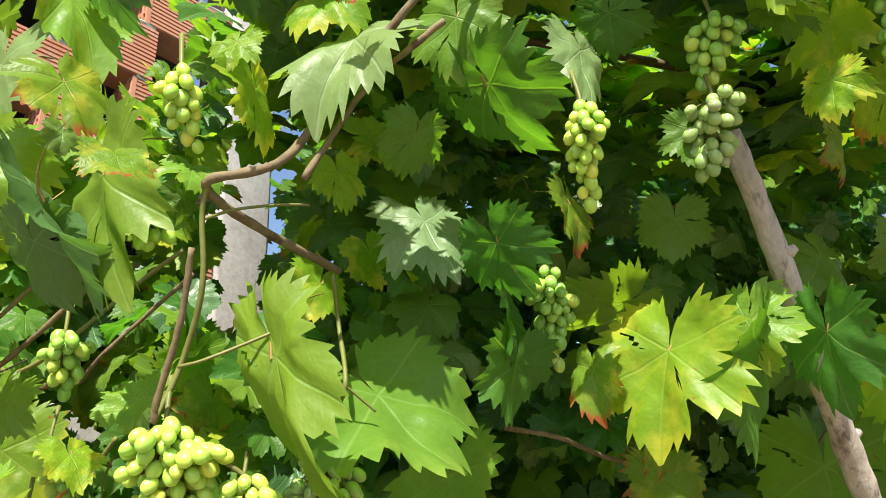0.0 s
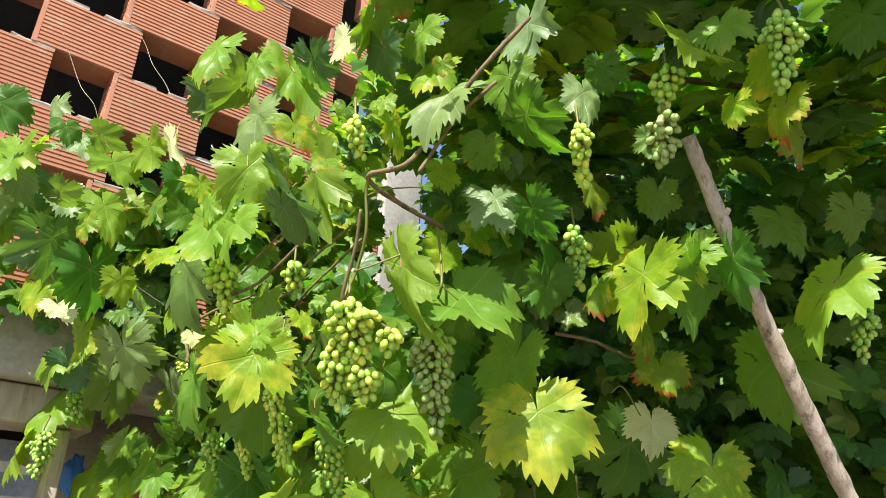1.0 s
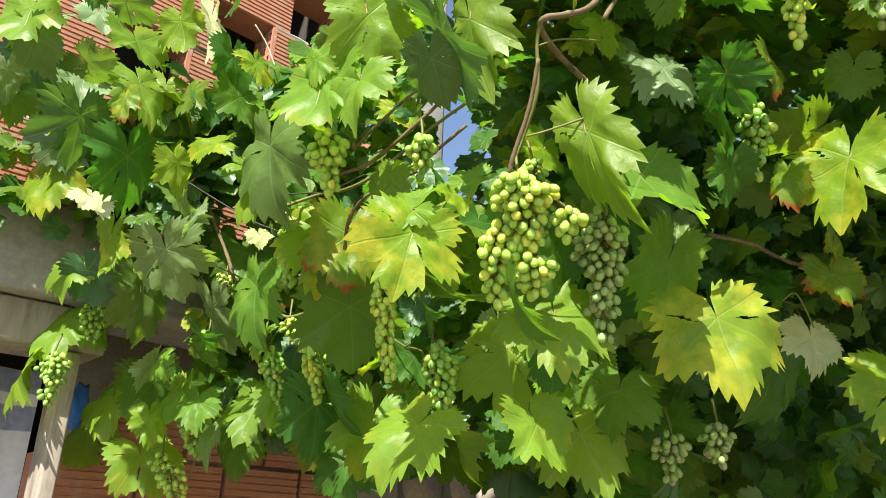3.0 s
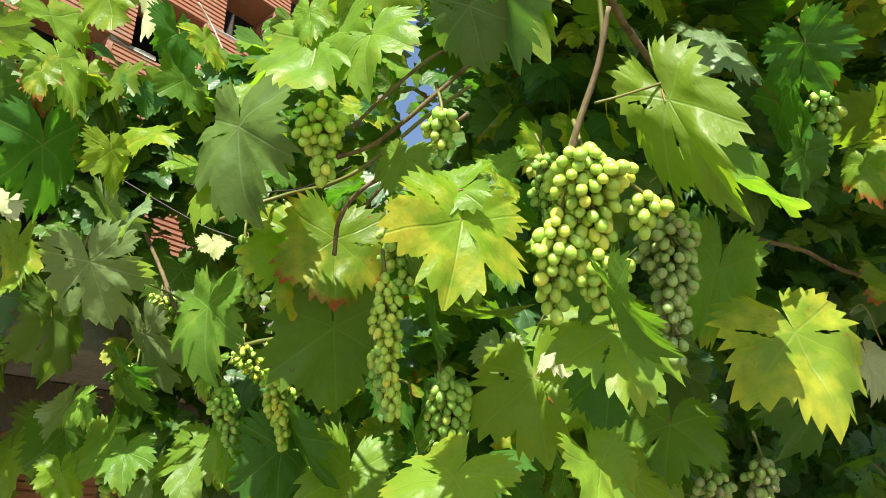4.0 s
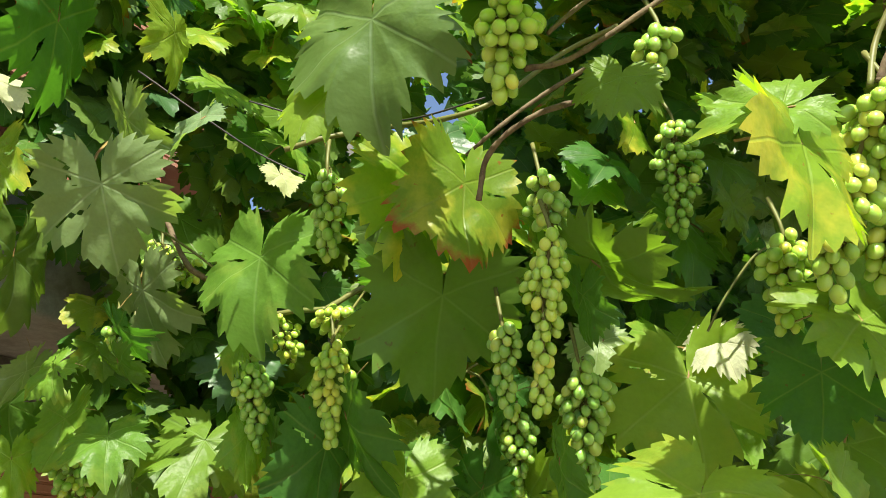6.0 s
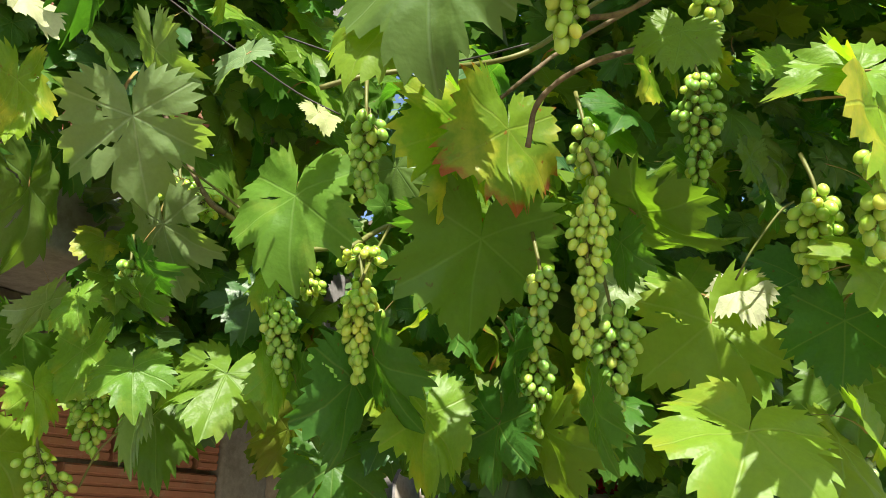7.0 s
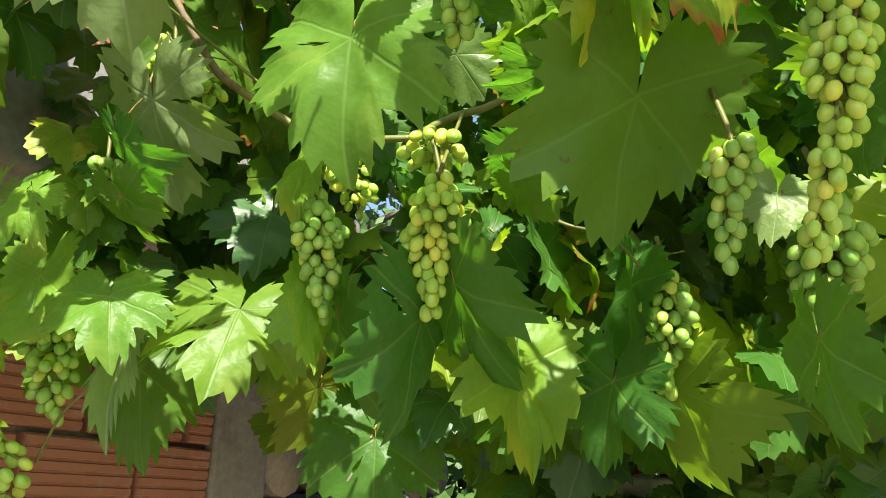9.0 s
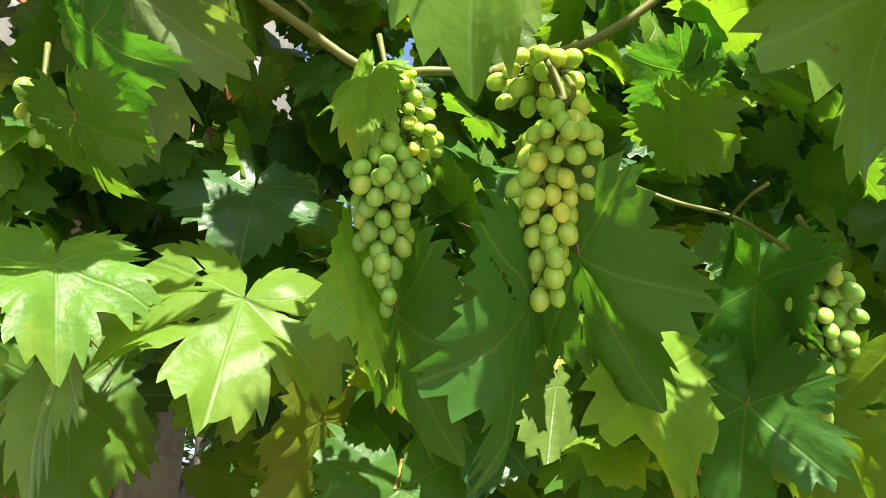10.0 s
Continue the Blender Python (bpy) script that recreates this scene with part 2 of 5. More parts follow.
BERRY = {
    "ripe": berry_material("berry_ripe", (0.28, 0.47, 0.060), (0.43, 0.59, 0.090), (0.62, 0.60, 0.08)),
    "green": berry_material("berry_green", (0.19, 0.38, 0.060), (0.30, 0.49, 0.085), (0.46, 0.52, 0.08)),
    "dusky": berry_material("berry_dusky", (0.20, 0.32, 0.09), (0.29, 0.40, 0.14), (0.22, 0.19, 0.17)),
}


# ---------------------------------------------------------------- mesh helpers
def finish(name, bm, material, parent=None, label="", smooth=True):
    me = bpy.data.meshes.new(name)
    bm.to_mesh(me)
    bm.free()
    for p in me.polygons:
        p.use_smooth = smooth
    for mm in material if isinstance(material, (list, tuple)) else (material,):
        me.materials.append(mm)
    ob = new(name, me)
    if parent:
        ob.parent = parent
    if label:
        ob["label"] = label
    return ob


def part(name, bm, material, parent, label="", smooth=True):
    return finish(name, bm, material, parent, label, smooth)


def box(bm, lo, hi, bevel=0.0):
    r = bmesh.ops.create_cube(bm, size=1.0)
    size, mid = [b - a for a, b in zip(lo, hi)], [(a + b) / 2 for a, b in zip(lo, hi)]
    for v in r["verts"]:
        v.co = Vector((v.co.x * size[0] + mid[0], v.co.y * size[1] + mid[1], v.co.z * size[2] + mid[2]))
    if bevel:
        edges = list({e for v in r["verts"] for e in v.link_edges})
        bmesh.ops.bevel(bm, geom=edges, offset=bevel, segments=2, profile=0.6, affect="EDGES")
    return bm


def smooth_path(points, n):
    """A Catmull-Rom path through the points."""
    p = [Vector(q) for q in points]
    p = [p[0] * 2 - p[1], *p, p[-1] * 2 - p[-2]]
    out = []
    for i in range(1, len(p) - 2):
        for k in range(n):
            t = k / n
            a, b, c, d = p[i - 1], p[i], p[i + 1], p[i + 2]
            out.append(0.5 * ((2 * b) + (c - a) * t + (2 * a - 5 * b + 4 * c - d) * t * t + (3 * b - a - 3 * c + d) * t * t * t))
    out.append(p[-2])
    return out


def tube(bm, points, radii, sides=8, n=6, lumps=0.0, seed=0, mat=0):
    """A tapered, slightly uneven stem along a smooth path."""
    path = smooth_path(points, n)
    rings, side = [], None
    for i, q in enumerate(path):
        f = i / (len(path) - 1) * (len(radii) - 1)
        k = min(int(f), len(radii) - 2)
        r = radii[k] + (radii[k + 1] - radii[k]) * (f - k)
        d = (path[min(i + 1, len(path) - 1)] - path[max(i - 1, 0)]).normalized()
        if side is None:
            side = d.orthogonal().normalized()
        side = (side - d * side.dot(d)).normalized()
        up = d.cross(side)
        ring = []
        for s in range(sides):
            a = 2 * math.pi * s / sides
            w = side * math.cos(a) + up * math.sin(a)
            k2 = 1 + lumps * noise.noise((q + w * r) * (0.35 / max(r, 0.002)) + Vector((seed, 0, 0)))
            ring.append(bm.verts.new(q + w * r * k2))
        rings.append(ring)
    for a, b in zip(rings, rings[1:]):
        for s in range(sides):
            bm.faces.new((a[s], a[(s + 1) % sides], b[(s + 1) % sides], b[s])).material_index = mat
    bm.faces.new(rings[0][::-1]).material_index = mat
    bm.faces.new(rings[-1]).material_index = mat
    return bm


# ---------------------------------------------------------------- the house
AZ = radians(51.7)
ALONG, OUT = Vector((math.sin(AZ), math.cos(AZ), 0)), Vector((math.cos(AZ), -math.sin(AZ), 0))
WALL = Matrix((( ALONG.x, -OUT.x, 0, -OUT.x * 1.904), (ALONG.y, -OUT.y, 0, -OUT.y * 1.904), (0, 0, 1, 0), (0, 0, 0, 1)))
# in the house's own axes x runs along the wall, y goes into it, z is up


def housed(ob):
    ob.matrix_world = WALL
    return ob


def brick_mesh(length, height, depth, grooves, name):
    """A hollow clay brick with ribbed faces and open cells at both ends."""
    bm = bmesh.new()
    box(bm, (0, 0.004, 0), (length, depth, height), 0.002)
    pitch = height / grooves
    for i in range(grooves):
        z0 = i * pitch
        lo, hi = z0 + pitch * 0.10, z0 + pitch * 0.90
        q = [bm.verts.new(c) for c in ((0.001, 0.005, lo), (length - 0.001, 0.005, lo), (length - 0.001, 0.0, lo + pitch * 0.1), (0.001, 0.0, lo + pitch * 0.1),
                                       (0.001, 0.0, hi - pitch * 0.1), (length - 0.001, 0.0, hi - pitch * 0.1), (length - 0.001, 0.005, hi), (0.001, 0.005, hi))]
        for f in ((0, 1, 2, 3), (3, 2, 5, 4), (4, 5, 6, 7)):
            bm.faces.new([q[k] for k in f])
    me = bpy.data.meshes.new(name)
    bm.normal_update()
    bm.to_mesh(me)
    bm.free()
    me.materials.append(BRICK)
    return me


def end_cells_mesh(height, depth):
    """The open cells at a hollow brick's end: a lattice of clay webs round dark hollows."""
    bm = bmesh.new()
    nx, nz, t = 4, 4, 0.012
    for i in range(nx + 1):
        y = i * (depth - t) / nx
        box(bm, (-0.014, y, 0), (0.0, y + t, height))
    for i in range(nz + 1):
        z = i * (height - t) / nz
        for k in range(nx):
            y = k * (depth - t) / nx
            box(bm, (-0.0135, y + t, z), (0.0, y + (depth - t) / nx, z + t))
    me = bpy.data.meshes.new("end_cells")
    bm.to_mesh(me)
    bm.free()
    me.materials.append(BRICK)
    return me


COURSE, LENGTH, PERIOD = 0.205, 0.300, 0.51
Z_SLAB = (2.01, 2.24)
Z_REF = 3.08  # the top of one course
S_END = 1.15
RECESS = 0.20  # the ground floor stands back under the beam


def build_house():
    house = tagged(new("house"), "unfinished red hollow-brick house with concrete frame behind the vine", "house", kind="structure")
    house.name = "wall_house"
    house.matrix_world = WALL
    # concrete frame: column, slabs
    bm = bmesh.new()
    box(bm, (S_END, -0.015, Z_SLAB[1]), (S_END + 0.19, 0.20, 6.0), 0.012)
    part("column", bm, PLASTER, house, "pale rough concrete column")
    bm = bmesh.new()
    box(bm, (1.180, RECESS, 0.0), (1.372, RECESS + 0.18, Z_SLAB[0] - 0.003), 0.012)
    part("pillar", bm, CONCRETE, house, "grey pitted concrete pillar")
    bm = bmesh.new()
    box(bm, (-4.0, -0.05, Z_SLAB[0]), (S_END + 0.19, 0.42, Z_SLAB[1]), 0.012)
    part("ring_beam", bm, CONCRETE, house, "grey board-marked concrete beam")
    bm = bmesh.new()
    box(bm, (-4.0, 0.0, Z_SLAB[0] - 0.11), (0.24, 0.18, Z_SLAB[0] - 0.004), 0.008)
    part("lintel", bm, GREY_WOOD, house, "weathered timber lintel")
    # unseen room added behind the pierced wall, its shade painted as near-black surfaces
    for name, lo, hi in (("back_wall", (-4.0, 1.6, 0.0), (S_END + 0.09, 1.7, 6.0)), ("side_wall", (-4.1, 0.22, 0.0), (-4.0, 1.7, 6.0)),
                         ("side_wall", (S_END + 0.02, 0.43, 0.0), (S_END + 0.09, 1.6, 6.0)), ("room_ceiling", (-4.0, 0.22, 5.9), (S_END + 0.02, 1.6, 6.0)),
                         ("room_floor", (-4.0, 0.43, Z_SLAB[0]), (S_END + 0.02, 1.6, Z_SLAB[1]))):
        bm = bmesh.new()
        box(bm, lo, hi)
        part(name, bm, ROOM_SHADE, house)
    bm = bmesh.new()
    box(bm, (-4.15, -0.08, 6.005), (S_END + 0.24, 1.78, 6.16), 0.02)
    part("roof_slab", bm, CONCRETE, house, "grey concrete roof slab")
    return house


house = build_house()


def brick_walls():
    brick, half = brick_mesh(LENGTH, COURSE - 0.009, 0.125, 13, "brick"), brick_mesh(0.14, COURSE - 0.009, 0.125, 13, "brick_half")
    solid = brick_mesh(0.245, 0.185, 0.14, 9, "brick_solid")
    short, stub = brick_mesh(0.200, 0.185, 0.14, 9, "brick_cut"), brick_mesh(0.070, 0.185, 0.14, 9, "brick_stub")
    cells = end_cells_mesh(COURSE - 0.006, 0.125)
    rng = random.Random(4)
    pads = []
    for k in range(3):
        bm = bmesh.new()
        box(bm, (0.0, 0.0, 0.0), (0.125, 0.11, 0.0135))
        bmesh.ops.subdivide_edges(bm, edges=list(bm.edges), cuts=2, use_grid_fill=True)
        for v in bm.verts:
            v.co += Vector((noise.noise(v.co * 70 + Vector((k, 0, 0))), noise.noise(v.co * 60 + Vector((0, k, 7))), 0)) * 0.009
        me = bpy.data.meshes.new("mortar_pad")
        bm.to_mesh(me)
        bm.free()
        me.materials.append(MORTAR)
        pads.append(me)

    def lay(me, x, y, z, cell=False):
        ob = new("brick", me)
        ob.parent = house
        ob.matrix_basis = pose(x, y + rng.uniform(-0.004, 0.006), z, rng.uniform(-0.5, 0.5), rng.uniform(-0.7, 0.7), rng.uniform(-0.6, 0.6))
        if cell:
            c = new("end_cells", cells)
            c.parent = ob
        return ob

    # pierced upper wall: every course leaves a gap beside each brick
    k0 = -int((Z_REF - Z_SLAB[1]) / COURSE)
    for k in range(k0, 13):
        z = Z_REF - COURSE + k * COURSE
        if z < Z_SLAB[1] - 0.01:
            continue
        x0 = 0.08 if k % 2 == 0 else 0.335
        for i in range(-7, 5):
            x = x0 + i * PERIOD + rng.uniform(-0.012, 0.012)
            if x < -3.6 or x > S_END - 0.1:
                continue
            if x + LENGTH > S_END:
                lay(half, S_END - 0.145, 0.0, z)
            else:
                lay(brick, x, 0.0, z, True)
                for side in (0.0, LENGTH - 0.125):
                    pad = new("mortar_pad", pads[rng.randrange(3)])
                    pad.parent = house
                    pad.matrix_basis = pose(x + side + rng.uniform(-0.006, 0.006), 0.004, z + COURSE - 0.0125)
    # closed lower wall
    for r in range(0, 10):
        z = 1.69 - 0.195 + (r - 7) * 0.195
        if z > Z_SLAB[0] - 0.18:
            continue
        for i in range(0, 5):
            x = 0.330 + i * 0.258 - (0.13 if r % 2 else 0.0)
            if x + 0.245 > 1.23 or x < 0.19:
                continue
            lay(solid if x + 0.245 < 1.18 else short, x, RECESS + 0.01, z)
        if r % 2 == 0:
            lay(stub, 1.104, RECESS + 0.01, z)
    bm = bmesh.new()
    box(bm, (0.215, RECESS + 0.035, 0.0), (1.175, RECESS + 0.14, Z_SLAB[0] - 0.003))
    part("mortar_bed", bm, MORTAR, house, "grey mortar joints")


# ---------------------------------------------------------------- ground and distance
bm = bmesh.new()
bmesh.ops.create_grid(bm, x_segments=60, y_segments=60, size=150.0)
for v in bm.verts:
    v.co.z = 0.03 * noise.noise(v.co * 0.4) if v.co.length < 60 else 0.0
tagged(finish("ground", bm, GROUND), "dry earth yard with patchy weeds", "ground", kind="structure")


# ---------------------------------------------------------------- vine leaves
def leaf_outline(theta, v):
    """The radius of a five-lobed vine leaf at an angle from its tip; v picks one of twelve forms, from shallow to deep bays."""
    a = math.degrees(abs(theta))
    rng = random.Random(100 + v * 7 + (1 if theta < 0 else 0))
    # broad lobes at the tip, the sides and the base
    r = 0.0
    for at, far, half in ((0, 0.62, 62), (57 + 4 * rng.random(), 0.55 + 0.05 * rng.random(), 54), (112 + 6 * rng.random(), 0.47 + 0.04 * rng.random(), 62)):
        d = abs(a - at) / half
        if d < 1:
            r = max(r, far * (1 - 0.40 * d ** 1.15))
    # narrow bays between the lobes, and the open one at the stalk
    least, most, half = ((0.03, 0.12, 7), (0.10, 0.24, 7), (0.26, 0.42, 7))[v // 4 % 3]
    for at in (29 + 4 * rng.random(), 84 + 5 * rng.random()):
        r *= 1 - (least + (most - least) * rng.random()) * max(0.0, 1 - abs(a - at) / half) ** 1.15
    if a > 156:
        r *= 1 - 0.84 * ((a - 156) / 24) ** 1.6
    return r


def leaf_arrays(v, teeth=36, per=4, rings=(0.2, 0.36, 0.44, 0.52, 0.60, 0.80), petiole=True):
    """Vertices, faces, uvs and material numbers of leaf form v, one unit long, tip along +y, face along +z."""
    rng = random.Random(v * 13 + 5)
    n = teeth * per
    fold, droop, wave, phase, twist = rng.uniform(-0.05, 0.24), rng.uniform(0.0, 0.42), rng.uniform(0.04, 0.11), rng.uniform(0, 6.3), rng.uniform(-0.35, 0.35)

    curl, ruffle = rng.uniform(0.0, 0.55), rng.uniform(0.02, 0.05)

    def lift(x, y):
        r2 = x * x + y * y
        t = math.atan2(x, y)
        r = math.sqrt(r2)
        # the blade swells between its main veins, its lobes bend back and its margin ruffles
        gap = min(abs((t - radians(q) + math.pi) % (2 * math.pi) - math.pi) for q in (0, 57, -57, 114, -114))
        swell = 0.022 * (1 - math.exp(-(r * math.sin(min(gap, 1.5)) / 0.09) ** 2)) * min(1.0, r * 3)
        bend = curl * r2 * r * (1 - 0.5 * min(1.0, gap / 0.5)) - ruffle * math.sin(9 * t + 2 * phase) * r2 * r * 4
        z = fold * abs(x) * 0.8 - droop * r2 * 0.75 + wave * math.sin(3 * t + phase) * r2 * 3.0 + twist * x * y
        z += 0.024 * math.sin(11 * x + phase) * math.sin(10 * y + 2 * phase) + 0.006 * math.sin(29 * x) * math.sin(31 * y + phase)
        return z + swell - bend

    pts = [(0.0, 0.0)]
    for fi, f in enumerate((*rings, 1.0)):
        for i in range(n):
            t = -math.pi + 2 * math.pi * (i + 0.5) / n
            r = leaf_outline(t, v)
            if fi == len(rings):
                k = i % per / per
                size = 0.100 * (0.5 + 1.1 * random.Random(v * 99 + i // per).random())
                r = r * (1 - size * 0.5) + size * (1 - k if t > 0 else k) * min(1, r / 0.3)
            pts.append((math.sin(t) * r * f, math.cos(t) * r * f))
    verts = [(x, y, lift(x, y)) for x, y in pts]
    faces = [(0, 1 + (i + 1) % n, 1 + i) for i in range(n)]
    for k in range(len(rings)):
        a, b = 1 + k * n, 1 + (k + 1) * n
        faces += [(a + i, a + (i + 1) % n, b + (i + 1) % n, b + i) for i in range(n)]
    # closed bays leave eye-shaped holes beside the main veins of some leaves
    if petiole:
        for at in (-86, -31, 31, 86):
            if rng.random() < (0.12, 0.28, 0.55)[v // 4 % 3]:
                mid = int((radians(at) + math.pi) / (2 * math.pi) * n)
                gone = set()
                for band, half in ((1, 0), (2, 1), (3, 1), (4, 0)):
                    gone.update(n + band * n + i for i in range(mid - half, mid + half + 1))
                faces = [f for j, f in enumerate(faces) if j not in gone]
    uvs, mats = list(pts), [0] * len(faces)
    if petiole:
        sides, steps = 5, 6
        base = len(verts)
        for s in range(steps + 1):
            f = s / steps
            c = Vector((0.05 * math.sin(3 * f + phase), -0.42 * f + 0.10 * f * f, -0.006 - 0.34 * f * f))
            for q in range(sides):
                a = 2 * math.pi * q / sides
                rr = 0.011 + 0.006 * f
                verts.append((c.x + rr * math.cos(a), c.y + rr * 0.5 * math.sin(a), c.z + rr * math.sin(a)))
                uvs.append((0.0, 0.0))
        for s in range(steps):
            for q in range(sides):
                a, b = base + s * sides, base + (s + 1) * sides
                faces.append((a + q, a + (q + 1) % sides, b + (q + 1) % sides, b + q))
                mats.append(1)
    return verts, faces, uvs, mats


def mesh_of(name, verts, faces, uvs, mats, materials):
    me = bpy.data.meshes.new(name)
    me.from_pydata(verts, [], faces)
    for mm in materials:
        me.materials.append(mm)
    me.polygons.foreach_set("material_index", np.array(mats, dtype=np.int32))
    me.polygons.foreach_set("use_smooth", np.ones(len(faces), dtype=bool))
    layer = me.uv_layers.new(name="UVMap")
    loops = np.empty(len(me.loops), dtype=np.int32)
    me.loops.foreach_get("vertex_index", loops)
    layer.data.foreach_set("uv", np.array(uvs, dtype=np.float32)[loops].ravel())
    me.update()
    return me


FORMS = 12
FULL = [leaf_arrays(v) for v in range(FORMS)]
LITE = [leaf_arrays(v, 30, 2, (0.5,), False) for v in range(FORMS)]
LEAF_MESH = {}
vine = tagged(new("grape_vine"), "leafy grape vine with green and yellowing leaves hanging from a pergola", "grape vine")


def leaf_mesh(tone, v):
    if (tone, v) not in LEAF_MESH:
        LEAF_MESH[tone, v] = mesh_of("leaf", *FULL[v], (LEAF[tone], PETIOLE))
    return LEAF_MESH[tone, v]


def leaf_frame(at, face, tip, size):
    """Where a leaf's stalk joins it, the way its face looks, the way its tip points."""
    z = Vector(face).normalized()
    y = Vector(tip)
    y = (y - z * y.dot(z)).normalized()
    x = y.cross(z)
    return Matrix(((x.x * size, y.x * size, z.x * size, at[0]), (x.y * size, y.y * size, z.y * size, at[1]), (x.z * size, y.z * size, z.z * size, at[2]), (0, 0, 0, 1)))


OUTER = []  # leaves on the vine's face, which the mass behind does not cover
SUNNED = []  # outer leaves stand clear in the sun


def leaf(at, face, tip, size, tone="green", v=0, wide=1.0):
    ob = new("leaf", leaf_mesh(tone, v % FORMS))
    ob.parent = vine
    ob.matrix_basis = leaf_frame(at, face, tip, size) @ Matrix.Diagonal((wide, 1, 1, 1))
    OUTER.append((Vector(at) + Vector(tip).normalized() * size * 0.2, size * 0.42))
    if tone not in ("green", "blue", "olive") or -0.95 < at[0] < -0.6:
        SUNNED.append((Vector(at) + Vector(tip).normalized() * size * 0.15, size * 0.5))
    return ob


leaf((-0.477, 1.314, 1.747), (-0.918, -0.031, -0.395), (0.390, 0.105, -0.915), 0.170, "green", 4, 0.75)
leaf((-0.188, 1.212, 1.795), (-0.952, 0.298, 0.067), (0.079, 0.453, -0.888), 0.146, "green", 0)
leaf((-0.374, 1.129, 1.879), (-0.119, -0.413, -0.903), (-0.263, 0.890, -0.372), 0.063, "green", 1)
leaf((-0.369, 1.142, 1.852), (-0.653, 0.145, -0.743), (0.679, -0.321, -0.660), 0.073, "green", 5)
leaf((-0.500, 1.536, 1.932), (-0.258, -0.880, 0.399), (-0.199, -0.348, -0.916), 0.147, "blue", 2)
leaf((-0.686, 1.371, 1.856), (-0.683, -0.236, -0.691), (0.610, 0.334, -0.718), 0.092, "green", 6)
leaf((-0.693, 1.328, 1.895), (-0.712, -0.195, -0.674), (0.550, 0.442, -0.709), 0.097, "green", 7, 0.74)
leaf((-0.671, 1.354, 1.960), (-0.672, -0.549, -0.498), (0.311, 0.401, -0.862), 0.172, "silver", 8, 0.84)
leaf((-0.542, 1.128, 1.939), (-0.716, -0.698, 0.032), (-0.111, 0.068, -0.991), 0.173, "limepale", 9)
leaf((-0.401, 0.966, 1.986), (0.253, -0.962, -0.101), (-0.063, 0.088, -0.994), 0.162, "yellow", 4)
leaf((-0.360, 0.931, 1.977), (0.119, -0.993, 0.018), (0.012, -0.017, -1.000), 0.162, "burnt", 3, 0.88)
leaf((-0.355, 1.005, 1.875), (-0.078, -0.860, -0.504), (0.098, 0.497, -0.862), 0.185, "green", 5)
leaf((-0.651, 1.478, 1.737), (-0.500, -0.600, 0.620), (-0.163, -0.358, -0.919), 0.170, "pale", 0, 0.26)
leaf((-0.087, 0.933, 1.791), (-0.569, -0.822, 0.018), (0.047, -0.055, -0.997), 0.173, "lime", 10, 1.00)
leaf((-0.238, 0.758, 1.640), (-0.388, -0.700, 0.600), (-0.639, -0.264, -0.722), 0.140, "lime", 9, 1.00)
leaf((-0.847, 1.404, 2.002), (0.832, -0.541, -0.121), (0.107, 0.371, -0.922), 0.190, "blue", 6, 0.77)
leaf((-0.736, 1.171, 2.022), (-0.119, -0.865, -0.488), (0.294, 0.439, -0.849), 0.168, "pale", 8)
leaf((-0.722, 1.173, 2.121), (-0.749, -0.371, -0.549), (0.339, 0.496, -0.799), 0.137, "pale", 1, 0.64)
leaf((-0.538, 1.062, 2.021), (0.157, -0.882, 0.445), (0.398, -0.356, -0.845), 0.050, "dry", 2)
leaf((-0.804, 1.427, 1.846), (0.723, -0.476, -0.500), (-0.472, 0.186, -0.861), 0.112, "pale", 3, 0.54)
leaf((-0.761, 1.357, 1.838), (-0.587, -0.737, 0.336), (-0.646, 0.177, -0.742), 0.081, "lime", 7, 0.87)
leaf((-0.797, 1.437, 1.729), (0.527, -0.735, 0.426), (0.259, -0.339, -0.905), 0.110, "lime", 4, 0.75)
leaf((-0.058, 0.910, 1.830), (-0.647, -0.681, 0.342), (0.009, -0.456, -0.890), 0.072, "dry", 0)
leaf((0.156, 0.841, 1.925), (-0.124, -0.992, -0.031), (-0.368, 0.075, -0.927), 0.190, "lime", 5, 0.56)
leaf((-0.219, 0.890, 1.888), (-0.540, 0.036, -0.841), (0.765, -0.395, -0.509), 0.162, "green", 6, 0.80)
leaf((-0.232, 0.907, 1.858), (-0.979, 0.048, -0.198), (0.204, 0.276, -0.939), 0.087, "green", 1, 0.84)
leaf((-0.511, 0.911, 2.063), (-0.649, -0.689, 0.324), (-0.524, 0.096, -0.846), 0.137, "lime", 7)
leaf((-0.494, 0.849, 2.095), (-0.717, -0.693, -0.078), (0.415, 0.507, -0.755), 0.190, "blue", 9)
leaf((-0.261, 0.583, 1.848), (0.250, -0.950, 0.150), (-0.243, 0.084, -0.966), 0.134, "yellow", 10)
leaf((-0.265, 0.589, 1.883), (-0.560, -0.748, 0.356), (-0.828, 0.510, -0.232), 0.100, "lime", 2, 0.67)
leaf((-0.043, 0.566, 1.994), (-0.807, -0.574, -0.142), (0.259, -0.127, -0.957), 0.205, "limepale", 6, 0.50)
leaf((-0.231, 0.539, 2.114), (-0.846, 0.071, -0.528), (0.481, 0.530, -0.699), 0.165, "blue", 3, 0.69)
leaf((-0.056, 0.729, 1.797), (0.036, -0.892, 0.450), (0.062, -0.447, -0.892), 0.155, "lime", 4)
leaf((-0.148, 0.514, 1.754), (-0.920, 0.045, -0.388), (0.391, 0.105, -0.915), 0.098, "green", 0, 0.63)
leaf((-0.043, 0.794, 1.767), (-0.878, -0.450, -0.163), (0.049, 0.254, -0.966), 0.110, "green", 5)
